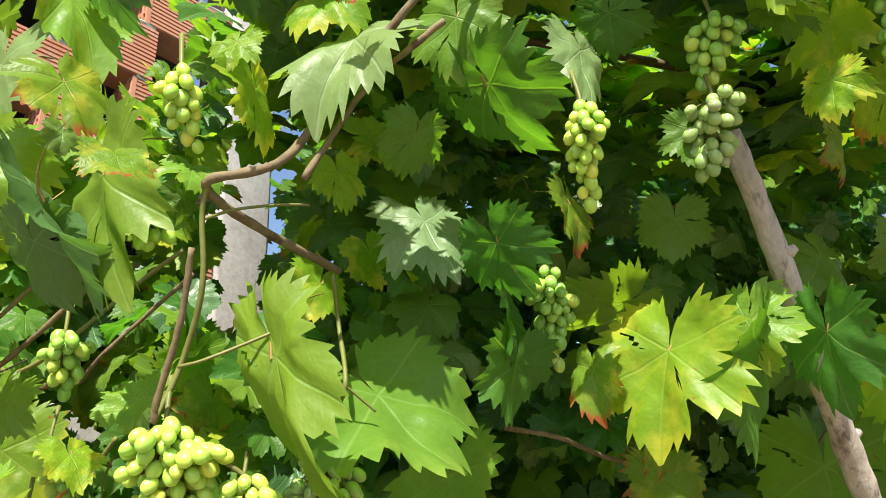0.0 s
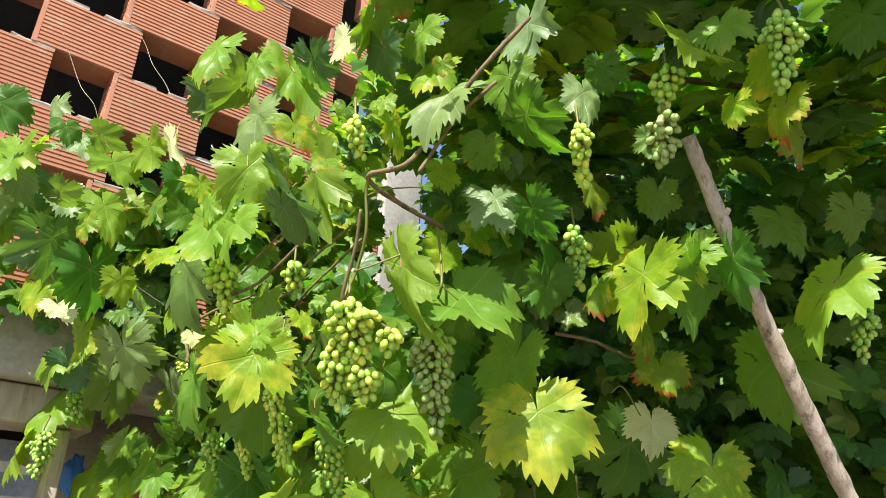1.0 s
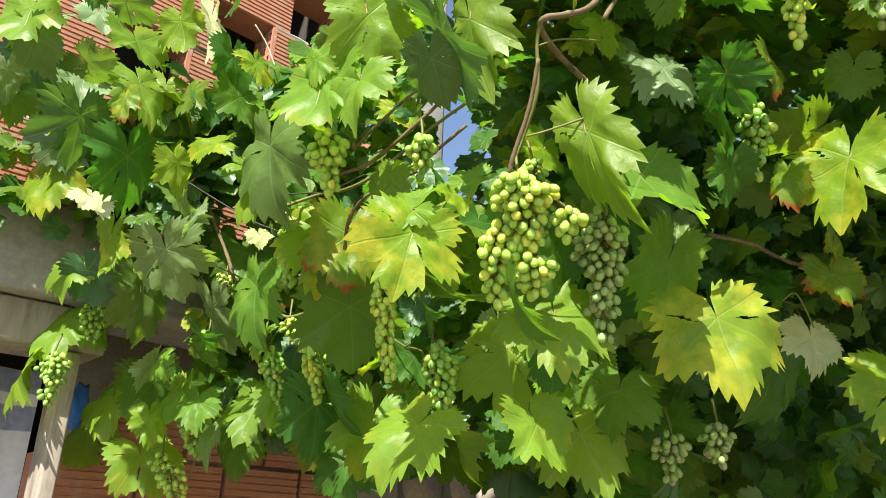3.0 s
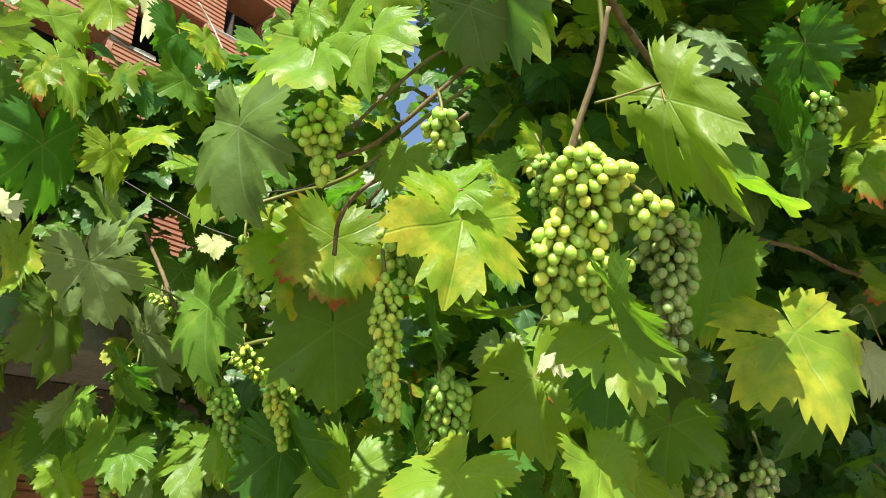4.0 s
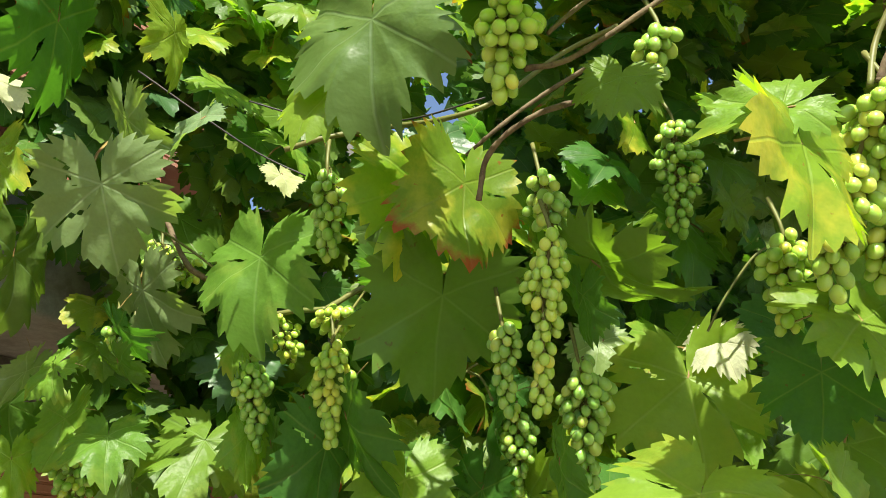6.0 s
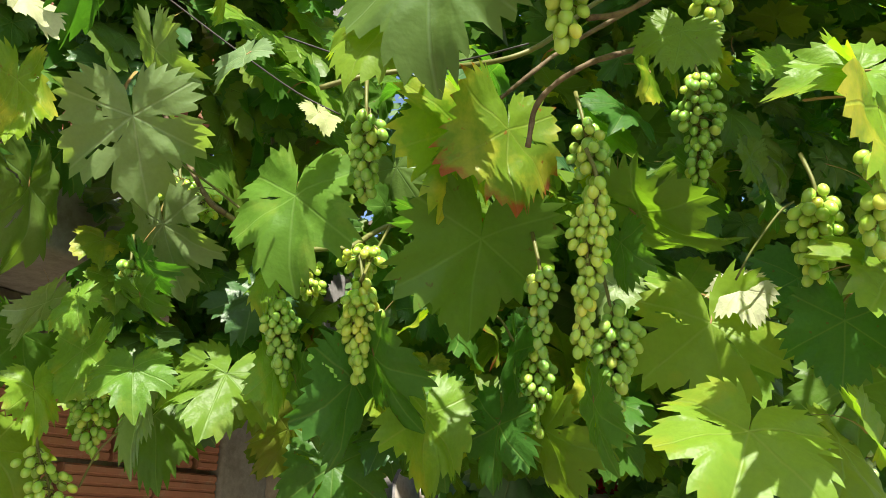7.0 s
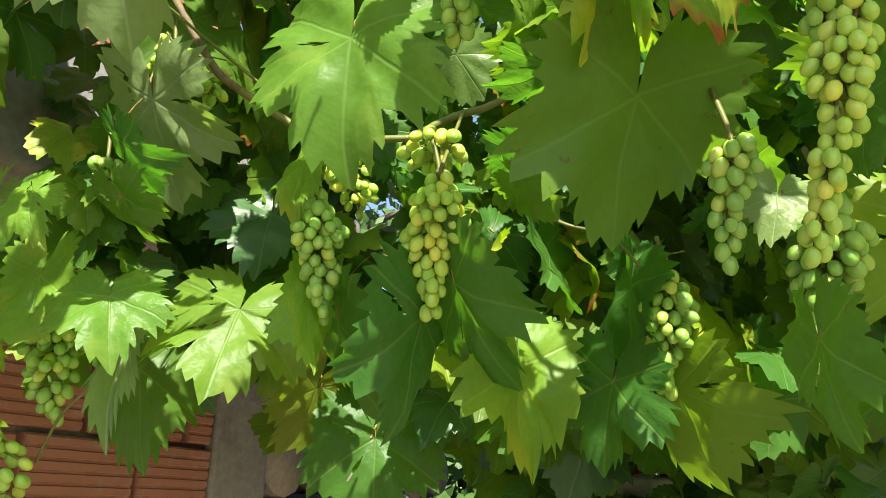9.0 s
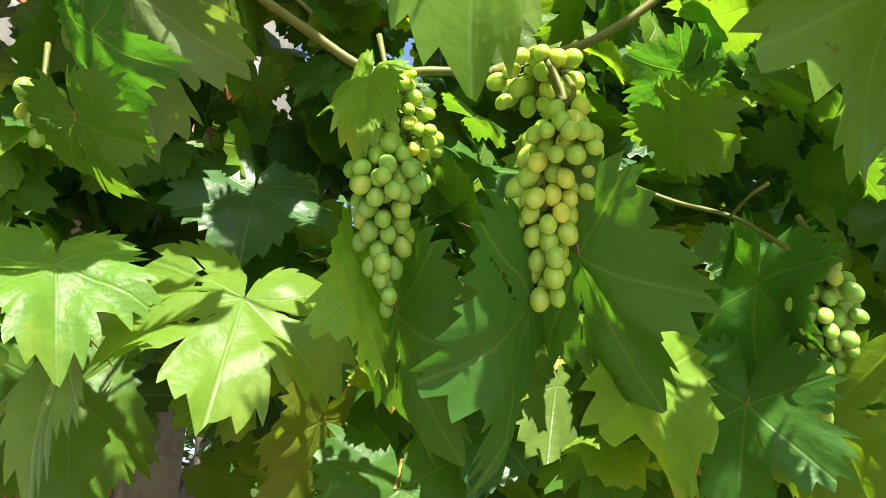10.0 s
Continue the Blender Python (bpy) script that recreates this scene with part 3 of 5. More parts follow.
leaf((0.075, 0.881, 1.722), (-0.426, -0.811, 0.400), (-0.373, -0.245, -0.895), 0.134, "green", 6)
leaf((0.188, 0.755, 1.809), (-0.049, -0.953, 0.299), (0.169, -0.303, -0.938), 0.190, "burntlime", 7)
leaf((-0.888, 1.115, 2.566), (-0.140, -0.398, -0.907), (0.731, 0.576, -0.365), 0.108, "blue", 4)
leaf((-1.080, 1.207, 2.720), (-0.441, -0.895, 0.062), (0.047, -0.092, -0.995), 0.099, "pale", 1, 0.81)
leaf((-1.003, 0.984, 2.431), (-0.355, -0.906, 0.230), (-0.040, -0.231, -0.972), 0.153, "lime", 5)
leaf((-0.994, 1.003, 2.382), (-0.416, -0.644, -0.642), (0.230, 0.608, -0.760), 0.143, "blue", 2)
leaf((-0.902, 1.033, 2.353), (-0.135, -0.398, -0.907), (0.745, 0.563, -0.358), 0.106, "blue", 6)
leaf((-0.904, 1.051, 2.242), (0.884, -0.382, -0.268), (-0.090, 0.424, -0.901), 0.165, "blue", 8)
leaf((-0.816, 1.084, 2.342), (0.672, -0.635, 0.381), (0.474, -0.026, -0.880), 0.160, "lime", 7, 0.77)
leaf((-0.810, 1.011, 2.265), (-0.484, -0.868, 0.111), (0.092, -0.177, -0.980), 0.080, "burnt", 4, 0.79)
leaf((-0.803, 1.218, 2.600), (-0.529, -0.824, -0.204), (0.276, 0.061, -0.959), 0.134, "lime", 5)
leaf((-0.717, 1.169, 2.568), (-0.585, -0.810, -0.018), (0.107, -0.055, -0.993), 0.184, "dry", 3, 0.30)
leaf((-0.723, 1.324, 2.847), (0.899, -0.367, -0.239), (0.049, 0.627, -0.778), 0.179, "blue", 0, 0.65)
leaf((-0.360, 0.720, 2.374), (-0.628, -0.775, 0.073), (-0.110, -0.004, -0.994), 0.151, "pale", 9)
leaf((-0.336, 0.649, 2.219), (0.295, -0.955, 0.018), (0.430, 0.115, -0.896), 0.134, "lime", 6)
leaf((-0.245, 0.579, 2.098), (-0.563, -0.593, -0.576), (0.296, 0.505, -0.811), 0.107, "blue", 7)
leaf((-0.197, 0.570, 2.159), (-0.789, -0.607, -0.090), (0.128, -0.019, -0.992), 0.185, "limepale", 4, 0.61)
leaf((-0.411, 0.687, 2.158), (-0.636, -0.769, 0.070), (0.019, -0.106, -0.994), 0.074, "lime", 1, 0.78)
leaf((-0.398, 0.691, 2.120), (-0.543, -0.793, 0.275), (-0.181, -0.210, -0.961), 0.147, "lime", 5)
leaf((-0.344, 0.639, 2.098), (-0.583, -0.774, 0.248), (-0.172, -0.181, -0.968), 0.114, "lime", 6)
leaf((-1.086, 1.358, 2.257), (-0.355, -0.901, 0.251), (0.034, -0.281, -0.959), 0.169, "yellow", 7)
leaf((-0.811, 1.082, 2.178), (0.911, -0.393, -0.124), (0.068, 0.441, -0.895), 0.180, "green", 4)
leaf((-0.863, 1.083, 2.088), (0.354, -0.681, 0.641), (0.790, -0.150, -0.595), 0.086, "dry", 2)
leaf((-0.952, 1.348, 2.027), (-0.238, -0.813, -0.531), (0.404, 0.414, -0.816), 0.128, "blue", 5)
leaf((-0.996, 1.374, 2.041), (-0.290, -0.851, 0.437), (-0.114, -0.423, -0.899), 0.123, "lime", 6)
leaf((-0.867, 1.226, 2.064), (-0.458, -0.862, 0.218), (0.117, -0.301, -0.946), 0.168, "yellow", 3, 0.44)
leaf((-1.070, 1.555, 1.967), (-0.304, -0.774, 0.556), (-0.095, -0.556, -0.826), 0.190, "lime", 7)
leaf((-0.955, 1.644, 1.799), (-0.407, -0.807, 0.428), (0.042, -0.485, -0.874), 0.181, "lime", 4, 0.86)
leaf((-1.069, 1.836, 1.739), (-0.255, -0.905, 0.341), (0.120, -0.379, -0.917), 0.183, "lime", 5)
leaf((-0.847, 1.597, 1.664), (0.370, -0.761, 0.533), (0.620, -0.224, -0.752), 0.172, "lime", 6)
leaf((0.009, 0.865, 1.651), (0.149, -0.825, 0.545), (0.341, -0.474, -0.812), 0.158, "limepale", 7)
leaf((0.422, 0.916, 1.832), (0.098, -0.955, 0.281), (-0.046, -0.287, -0.957), 0.101, "dry", 0)
leaf((0.502, 0.841, 1.741), (0.111, -0.979, 0.168), (-0.264, -0.192, -0.945), 0.152, "yellow", 4)
leaf((0.427, 0.840, 1.916), (0.023, -0.960, 0.278), (0.034, -0.277, -0.960), 0.101, "burnt", 5)
leaf((0.403, 1.012, 1.810), (0.444, -0.821, -0.359), (-0.200, 0.300, -0.933), 0.190, "green", 6)
leaf((0.357, 0.643, 2.024), (-0.763, -0.619, 0.189), (-0.286, 0.060, -0.956), 0.168, "yellow", 10)
leaf((0.340, 0.695, 2.095), (0.159, -0.361, -0.919), (-0.727, 0.587, -0.357), 0.121, "green", 7)
leaf((0.424, 0.596, 2.039), (-0.750, -0.661, 0.021), (0.645, -0.739, -0.197), 0.088, "lime", 11)
leaf((0.168, 0.599, 2.120), (-0.638, -0.489, -0.595), (0.527, 0.286, -0.800), 0.100, "green", 4)
leaf((0.110, 0.678, 2.176), (0.138, -0.899, 0.415), (0.360, -0.345, -0.867), 0.130, "pale", 1, 0.82)
leaf((0.054, 0.662, 1.980), (0.206, -0.775, 0.598), (0.543, -0.418, -0.729), 0.190, "limepale", 5)
leaf((-0.295, 0.692, 2.461), (0.631, -0.712, 0.308), (0.455, 0.017, -0.891), 0.190, "lime", 2, 0.61)
leaf((-0.245, 0.645, 2.454), (-0.564, -0.466, -0.681), (0.325, 0.633, -0.702), 0.111, "blue", 6)
leaf((-0.157, 0.497, 2.383), (-0.520, -0.827, 0.212), (-0.233, -0.101, -0.967), 0.095, "dry", 3, 0.61)
leaf((-0.509, 0.830, 2.624), (-0.330, -0.887, 0.322), (-0.253, -0.245, -0.936), 0.170, "lime", 7, 0.72)
leaf((-0.447, 0.840, 2.531), (0.757, -0.037, -0.653), (-0.618, 0.284, -0.733), 0.174, "blue", 0, 0.64)
leaf((-0.321, 0.551, 2.368), (-0.508, -0.857, 0.089), (-0.023, -0.090, -0.996), 0.087, "lime", 1, 0.73)
leaf((-0.247, 0.584, 2.264), (0.528, -0.766, 0.368), (0.546, -0.025, -0.837), 0.098, "burnt", 4)
leaf((-0.115, 0.485, 2.408), (0.795, -0.208, -0.570), (-0.368, 0.581, -0.726), 0.104, "green", 5, 0.72)
leaf((-0.092, 0.501, 2.365), (-0.701, -0.423, -0.574), (0.230, 0.629, -0.743), 0.099, "blue", 2)
leaf((-0.027, 0.498, 2.404), (-0.648, -0.762, 0.001), (-0.104, 0.087, -0.991), 0.089, "lime", 6)
leaf((-0.003, 0.526, 2.349), (-0.425, -0.796, 0.432), (-0.524, -0.173, -0.834), 0.098, "yellow", 7)
leaf((0.013, 0.455, 2.304), (-0.540, -0.811, -0.227), (0.151, 0.172, -0.974), 0.039, "burnt", 3)
leaf((0.021, 0.514, 2.285), (-0.421, -0.772, 0.476), (-0.530, -0.217, -0.820), 0.151, "pale", 0, 0.82)
leaf((0.123, 0.525, 2.333), (-0.591, -0.798, -0.116), (-0.017, 0.156, -0.988), 0.103, "limepale", 4)
leaf((0.158, 0.508, 2.434), (-0.801, -0.596, 0.061), (-0.122, 0.063, -0.990), 0.132, "pale", 5)
leaf((0.153, 0.533, 2.260), (-0.660, -0.232, -0.715), (0.627, 0.354, -0.694), 0.140, "green", 6)
leaf((0.249, 0.525, 2.303), (0.413, -0.904, 0.112), (0.126, -0.065, -0.990), 0.101, "pale", 1, 0.74)
leaf((0.280, 0.506, 2.342), (-0.568, -0.596, -0.568), (0.224, 0.552, -0.803), 0.076, "green", 7)
leaf((0.461, 0.442, 2.383), (-0.400, -0.859, 0.318), (-0.146, -0.166, -0.975), 0.101, "lime", 4)
leaf((0.579, 0.544, 2.391), (-0.934, -0.331, 0.133), (-0.164, 0.067, -0.984), 0.131, "yellow", 5, 0.76)
leaf((0.563, 0.479, 2.257), (-0.898, -0.364, 0.246), (-0.284, 0.054, -0.957), 0.106, "burnt", 6, 0.84)
leaf((0.472, 0.456, 2.239), (-0.881, -0.463, 0.099), (-0.149, 0.074, -0.986), 0.065, "yellow", 7)
leaf((0.085, 0.566, 2.220), (0.329, -0.780, -0.532), (-0.154, 0.511, -0.846), 0.071, "green", 4)
leaf((-0.168, 0.722, 1.994), (-0.228, -0.837, 0.498), (-0.894, -0.022, -0.447), 0.080, "lime", 5, 0.70)
leaf((-0.208, 0.637, 1.928), (0.508, -0.673, 0.538), (0.525, -0.253, -0.812), 0.053, "yellow", 2)
leaf((0.685, 0.661, 2.025), (-0.739, -0.431, 0.518), (-0.557, -0.041, -0.829), 0.186, "lime", 6, 0.84)
leaf((0.613, 0.780, 1.920), (-0.822, -0.554, -0.135), (0.038, 0.183, -0.982), 0.183, "green", 7)
leaf((0.438, 0.607, 2.006), (0.466, -0.788, -0.402), (-0.151, 0.377, -0.914), 0.158, "green", 3, 0.65)
leaf((0.475, 0.552, 2.018), (-0.969, -0.162, -0.185), (0.134, 0.283, -0.950), 0.128, "green", 4, 0.80)
leaf((0.288, 0.684, 2.014), (-0.765, -0.570, 0.301), (-0.211, -0.220, -0.953), 0.086, "burnt", 0, 0.73)
leaf((0.203, 0.685, 2.022), (0.552, -0.761, -0.341), (-0.124, 0.329, -0.936), 0.104, "green", 5)
leaf((-0.074, 0.717, 1.869), (0.660, -0.743, -0.109), (0.031, 0.172, -0.985), 0.118, "green", 6)
leaf((-0.557, 1.390, 1.762), (-0.260, -0.800, 0.540), (-0.330, -0.420, -0.840), 0.160, "limepale", 8)
leaf((-0.682, 1.375, 1.757), (-0.300, -0.800, 0.520), (0.060, -0.420, -0.900), 0.108, "limepale", 9)
leaf((-0.630, 1.565, 1.720), (-0.350, -0.900, 0.150), (0.120, -0.200, -0.970), 0.180, "green", 1, 0.64)
leaf((-0.432, 1.507, 1.705), (0.453, -0.825, -0.337), (-0.287, 0.223, -0.932), 0.128, "olive", 2)
leaf((-0.420, 1.241, 1.743), (0.457, -0.864, -0.210), (0.019, 0.246, -0.969), 0.182, "green", 7, 0.78)
leaf((-0.403, 1.210, 1.771), (-0.867, -0.118, -0.484), (0.484, 0.030, -0.874), 0.175, "green", 4, 0.71)
leaf((-0.311, 1.246, 1.705), (0.141, -0.948, 0.287), (-0.170, -0.309, -0.936), 0.190, "lime", 5, 0.71)
leaf((-0.364, 1.479, 1.650), (-0.373, -0.911, 0.179), (-0.058, -0.170, -0.984), 0.160, "green", 6)
leaf((-0.205, 1.230, 1.698), (-0.970, -0.243, 0.026), (-0.092, 0.264, -0.960), 0.142, "green", 10)
leaf((-0.149, 1.197, 1.690), (-0.962, 0.016, -0.274), (0.272, -0.080, -0.959), 0.165, "green", 7)
leaf((-0.241, 0.962, 1.691), (-0.947, 0.278, -0.158), (0.184, 0.069, -0.981), 0.119, "green", 4, 0.72)
leaf((-0.745, 1.478, 1.794), (-0.606, -0.726, 0.326), (-0.092, -0.343, -0.935), 0.136, "lime", 5, 0.73)
leaf((-0.511, 1.303, 1.761), (0.364, -0.897, 0.249), (-0.014, -0.273, -0.962), 0.123, "lime", 3, 0.49)
leaf((-0.540, 1.249, 1.876), (-0.694, -0.611, 0.381), (-0.375, -0.145, -0.916), 0.085, "lime", 0, 0.60)
leaf((-0.388, 1.058, 1.924), (0.210, -0.351, -0.912), (-0.553, 0.727, -0.407), 0.091, "green", 6, 0.77)
leaf((-0.242, 1.411, 1.910), (-0.150, -0.947, 0.285), (0.614, -0.238, -0.752), 0.112, "green", 2)
leaf((0.054, 0.965, 2.052), (0.312, -0.950, -0.010), (0.291, 0.246, -0.924), 0.089, "green", 5)
leaf((-0.878, 1.439, 2.206), (-0.042, -0.794, 0.606), (0.103, -0.539, -0.836), 0.102, "green", 4)
leaf((-0.935, 1.481, 2.154), (0.649, -0.759, -0.056), (0.052, 0.482, -0.874), 0.104, "lime", 1)
leaf((-0.232, 1.304, 1.855), (0.541, -0.786, 0.300), (0.326, 0.017, -0.945), 0.127, "green", 5)
leaf((-0.076, 0.767, 1.650), (0.455, -0.800, 0.392), (0.315, -0.007, -0.949), 0.119, "lime", 5)
leaf((-0.146, 0.406, 2.086), (0.283, -0.778, 0.562), (0.329, -0.297, -0.896), 0.046, "burnt", 3)
leaf((-0.067, 0.523, 2.228), (0.890, -0.435, 0.135), (0.046, 0.453, -0.890), 0.095, "yellow", 4)
leaf((0.014, 0.655, 2.222), (0.488, -0.862, 0.137), (0.166, 0.250, -0.954), 0.072, "lime", 4)
leaf((0.204, 0.702, 2.099), (0.923, -0.377, 0.081), (0.102, 0.431, -0.897), 0.155, "green", 2)
leaf((0.474, 0.492, 2.356), (-0.253, -0.939, 0.234), (-0.188, -0.053, -0.981), 0.070, "green", 4)
leaf((0.363, 0.530, 2.220), (-0.389, -0.904, -0.178), (0.047, 0.330, -0.943), 0.062, "green", 5)
leaf((0.397, 0.653, 2.182), (-0.558, -0.803, -0.211), (0.047, 0.396, -0.917), 0.079, "green", 3)
leaf((0.286, 0.687, 2.212), (0.712, -0.697, 0.092), (0.145, 0.418, -0.897), 0.092, "burnt", 2)
leaf((-0.294, 0.725, 1.994), (-0.494, -0.841, 0.221), (-0.275, 0.072, -0.959), 0.075, "green", 1)
leaf((0.657, 0.754, 2.186), (0.300, -0.894, 0.334), (0.273, -0.134, -0.953), 0.127, "green", 7)
leaf((0.676, 0.685, 2.333), (0.636, -0.770, -0.041), (0.033, 0.445, -0.895), 0.102, "burnt", 7)
leaf((0.791, 0.749, 2.212), (0.272, -0.920, -0.282), (0.033, 0.445, -0.895), 0.102, "green", 7)
leaf((0.790, 0.589, 2.538), (-0.599, -0.799, -0.047), (-0.085, 0.306, -0.948), 0.119, "green", 7)
leaf((-1.132, 1.260, 2.505), (0.642, -0.723, 0.255), (0.375, 0.183, -0.909), 0.143, "blue", 0)
leaf((-1.130, 1.225, 2.589), (-0.621, -0.630, 0.467), (-0.523, 0.300, -0.798), 0.167, "yellow", 1)
leaf((-1.018, 1.271, 2.466), (0.361, -0.786, 0.502), (0.839, 0.209, -0.502), 0.129, "pale", 3)
leaf((-1.048, 1.327, 2.332), (0.574, -0.781, 0.246), (0.252, 0.206, -0.946), 0.138, "pale", 6)
leaf((-1.012, 1.327, 2.378), (0.859, -0.506, 0.074), (0.135, 0.373, -0.918), 0.161, "green", 7)
leaf((-1.053, 1.334, 2.396), (-0.462, -0.576, 0.674), (-0.761, 0.199, -0.617), 0.174, "lime", 0)
leaf((-1.090, 1.100, 2.366), (0.848, -0.530, 0.004), (-0.099, 0.382, -0.919), 0.111, "pale", 7)
leaf((-1.085, 1.134, 2.333), (0.683, -0.729, -0.051), (0.050, 0.312, -0.949), 0.102, "green", 0)
leaf((-1.079, 1.220, 2.597), (0.043, -0.728, 0.684), (-0.976, -0.143, -0.164), 0.082, "pale", 1)
leaf((-0.988, 1.212, 2.606), (0.335, -0.825, 0.456), (0.481, -0.054, -0.875), 0.105, "pale", 2)
leaf((-0.909, 1.249, 2.559), (0.710, -0.576, 0.405), (0.287, 0.089, -0.954), 0.155, "lime", 5)
leaf((-0.639, 1.092, 2.427), (0.824, -0.565, -0.028), (0.053, 0.378, -0.924), 0.129, "green", 2)
leaf((-0.624, 1.115, 2.344), (0.800, -0.527, 0.288), (0.258, 0.113, -0.959), 0.118, "green", 3)
leaf((-0.587, 1.071, 2.403), (0.700, -0.605, 0.380), (0.299, 0.143, -0.944), 0.098, "yellow", 4)
leaf((-0.930, 1.032, 2.535), (0.693, -0.683, 0.229), (0.252, 0.123, -0.960), 0.080, "green", 7)
leaf((-0.751, 1.214, 2.413), (-0.600, -0.750, 0.280), (-0.318, 0.082, -0.945), 0.104, "green", 1)
leaf((-0.711, 1.221, 2.391), (0.607, -0.760, 0.232), (0.246, 0.070, -0.967), 0.089, "green", 2)
leaf((-1.124, 1.339, 2.441), (-0.549, -0.747, 0.375), (-0.262, 0.051, -0.964), 0.098, "lime", 4)
leaf((-1.207, 1.153, 2.684), (0.728, -0.665, 0.170), (0.298, 0.290, -0.910), 0.163, "green", 5)
leaf((-1.129, 0.976, 2.596), (0.043, -0.836, 0.547), (0.977, 0.100, 0.186), 0.074, "pale", 6)
leaf((-0.970, 1.520, 2.153), (-0.826, -0.462, 0.323), (-0.156, 0.208, -0.966), 0.153, "yellow", 3)
leaf((-1.124, 1.532, 1.843), (-0.830, -0.429, 0.356), (-0.194, 0.230, -0.954), 0.173, "lime", 7)
leaf((-0.913, 1.727, 1.849), (0.861, -0.507, 0.022), (-0.147, 0.282, -0.948), 0.178, "pale", 1)
leaf((-0.083, 0.491, 2.254), (-0.396, -0.895, 0.206), (-0.212, 0.176, -0.961), 0.048, "lime", 4)
leaf((-0.089, 1.096, 1.881), (-0.568, -0.784, 0.252), (-0.158, 0.148, -0.976), 0.085, "pale", 2)
leaf((0.396, 0.448, 2.360), (0.445, -0.691, 0.570), (0.719, 0.117, -0.685), 0.143, "lime", 3)
leaf((0.373, 0.737, 1.956), (0.711, -0.684, 0.165), (0.199, 0.370, -0.907), 0.082, "burnt", 6)
leaf((-0.831, 1.536, 1.821), (0.658, -0.745, -0.107), (0.146, 0.446, -0.883), 0.148, "green", 3)
leaf((-0.993, 1.645, 1.988), (-0.682, -0.600, 0.418), (-0.397, 0.265, -0.879), 0.151, "lime", 5)
leaf((-0.679, 0.968, 2.112), (0.864, -0.486, 0.129), (0.015, 0.354, -0.935), 0.094, "lime", 7)
leaf((-0.658, 1.126, 2.241), (-0.247, -0.800, 0.547), (-0.929, 0.222, -0.296), 0.108, "yellow", 0)
leaf((-0.639, 1.004, 2.036), (-0.779, -0.489, 0.391), (-0.342, 0.404, -0.848), 0.078, "pale", 2)
leaf((-0.616, 1.225, 2.239), (0.202, -0.747, 0.633), (0.911, -0.007, -0.412), 0.112, "lime", 4)
leaf((0.023, 1.032, 2.036), (0.448, -0.893, 0.037), (0.235, 0.231, -0.944), 0.152, "green", 2)
leaf((-0.639, 1.442, 2.119), (0.328, -0.898, 0.293), (0.428, -0.013, -0.904), 0.152, "green", 3)
leaf((-0.570, 1.479, 2.141), (0.401, -0.904, 0.147), (0.364, 0.150, -0.919), 0.156, "green", 7)


FRONT = ((-1.9, 1.10), (-1.4, 1.30), (-1.0, 1.46), (-0.7, 1.44), (-0.5, 1.44), (-0.4, 1.36), (-0.25, 1.16), (-0.13, 0.97), (0.1, 0.86), (0.3, 0.90), (0.9, 0.95), (2.4, 1.1))
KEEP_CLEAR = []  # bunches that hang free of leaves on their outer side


def front(x):
    for (x0, y0), (x1, y1) in zip(FRONT, FRONT[1:]):
        if x0 <= x <= x1:
            return y0 + (y1 - y0) * (x - x0) / (x1 - x0)
    return 1.0


def top_of(x):
    return 2.50 if x < -0.6 else 2.50 + min(0.9, (x + 0.6) * 1.5)


# thin places in the mass, where bits of sky and of the yard shine through
SKY_GAPS = (((-0.182, -0.067, 1.734), (0.146, 0.795, 0.588)), ((-0.115, -0.073, 1.715), (0.314, 0.781, 0.541)), ((-0.411, 0.330, 1.804), (0.243, 0.724, 0.646)),
            ((-0.402, 0.315, 1.818), (0.264, 0.684, 0.680)), ((-0.289, 0.305, 1.751), (0.549, 0.660, 0.513)), ((-0.495, 0.538, 1.766), (0.614, 0.613, 0.497)),
            ((-0.640, 0.594, 1.810), (0.253, 0.752, 0.608)), ((0.075, 0.015, 1.868), (0.160, 0.878, 0.451)), ((0.006, -0.031, 1.946), (-0.013, 0.763, 0.646)),
            ((-0.436, 0.903, 1.594), (0.696, 0.717, 0.039)), ((-0.496, 0.608, 1.588), (0.613, 0.789, 0.053)), ((-0.636, 1.275, 1.651), (0.276, 0.946, 0.168)),
            ((-0.507, 0.624, 1.584), (0.625, 0.779, 0.053)), ((-0.526, 0.638, 1.571), (0.579, 0.815, 0.019)), ((-0.516, 0.631, 1.577), (0.601, 0.798, 0.036)), ((-0.451, 0.829, 1.580), (0.666, 0.744, 0.051)))


def shades(p, sunned):
    """Whether a leaf at p would stand in the light of one that hangs in the sun."""
    return any((p - c).dot(sun_dir) > 0.03 and (p - c).cross(sun_dir).length < r + 0.03 for c, r in sunned)


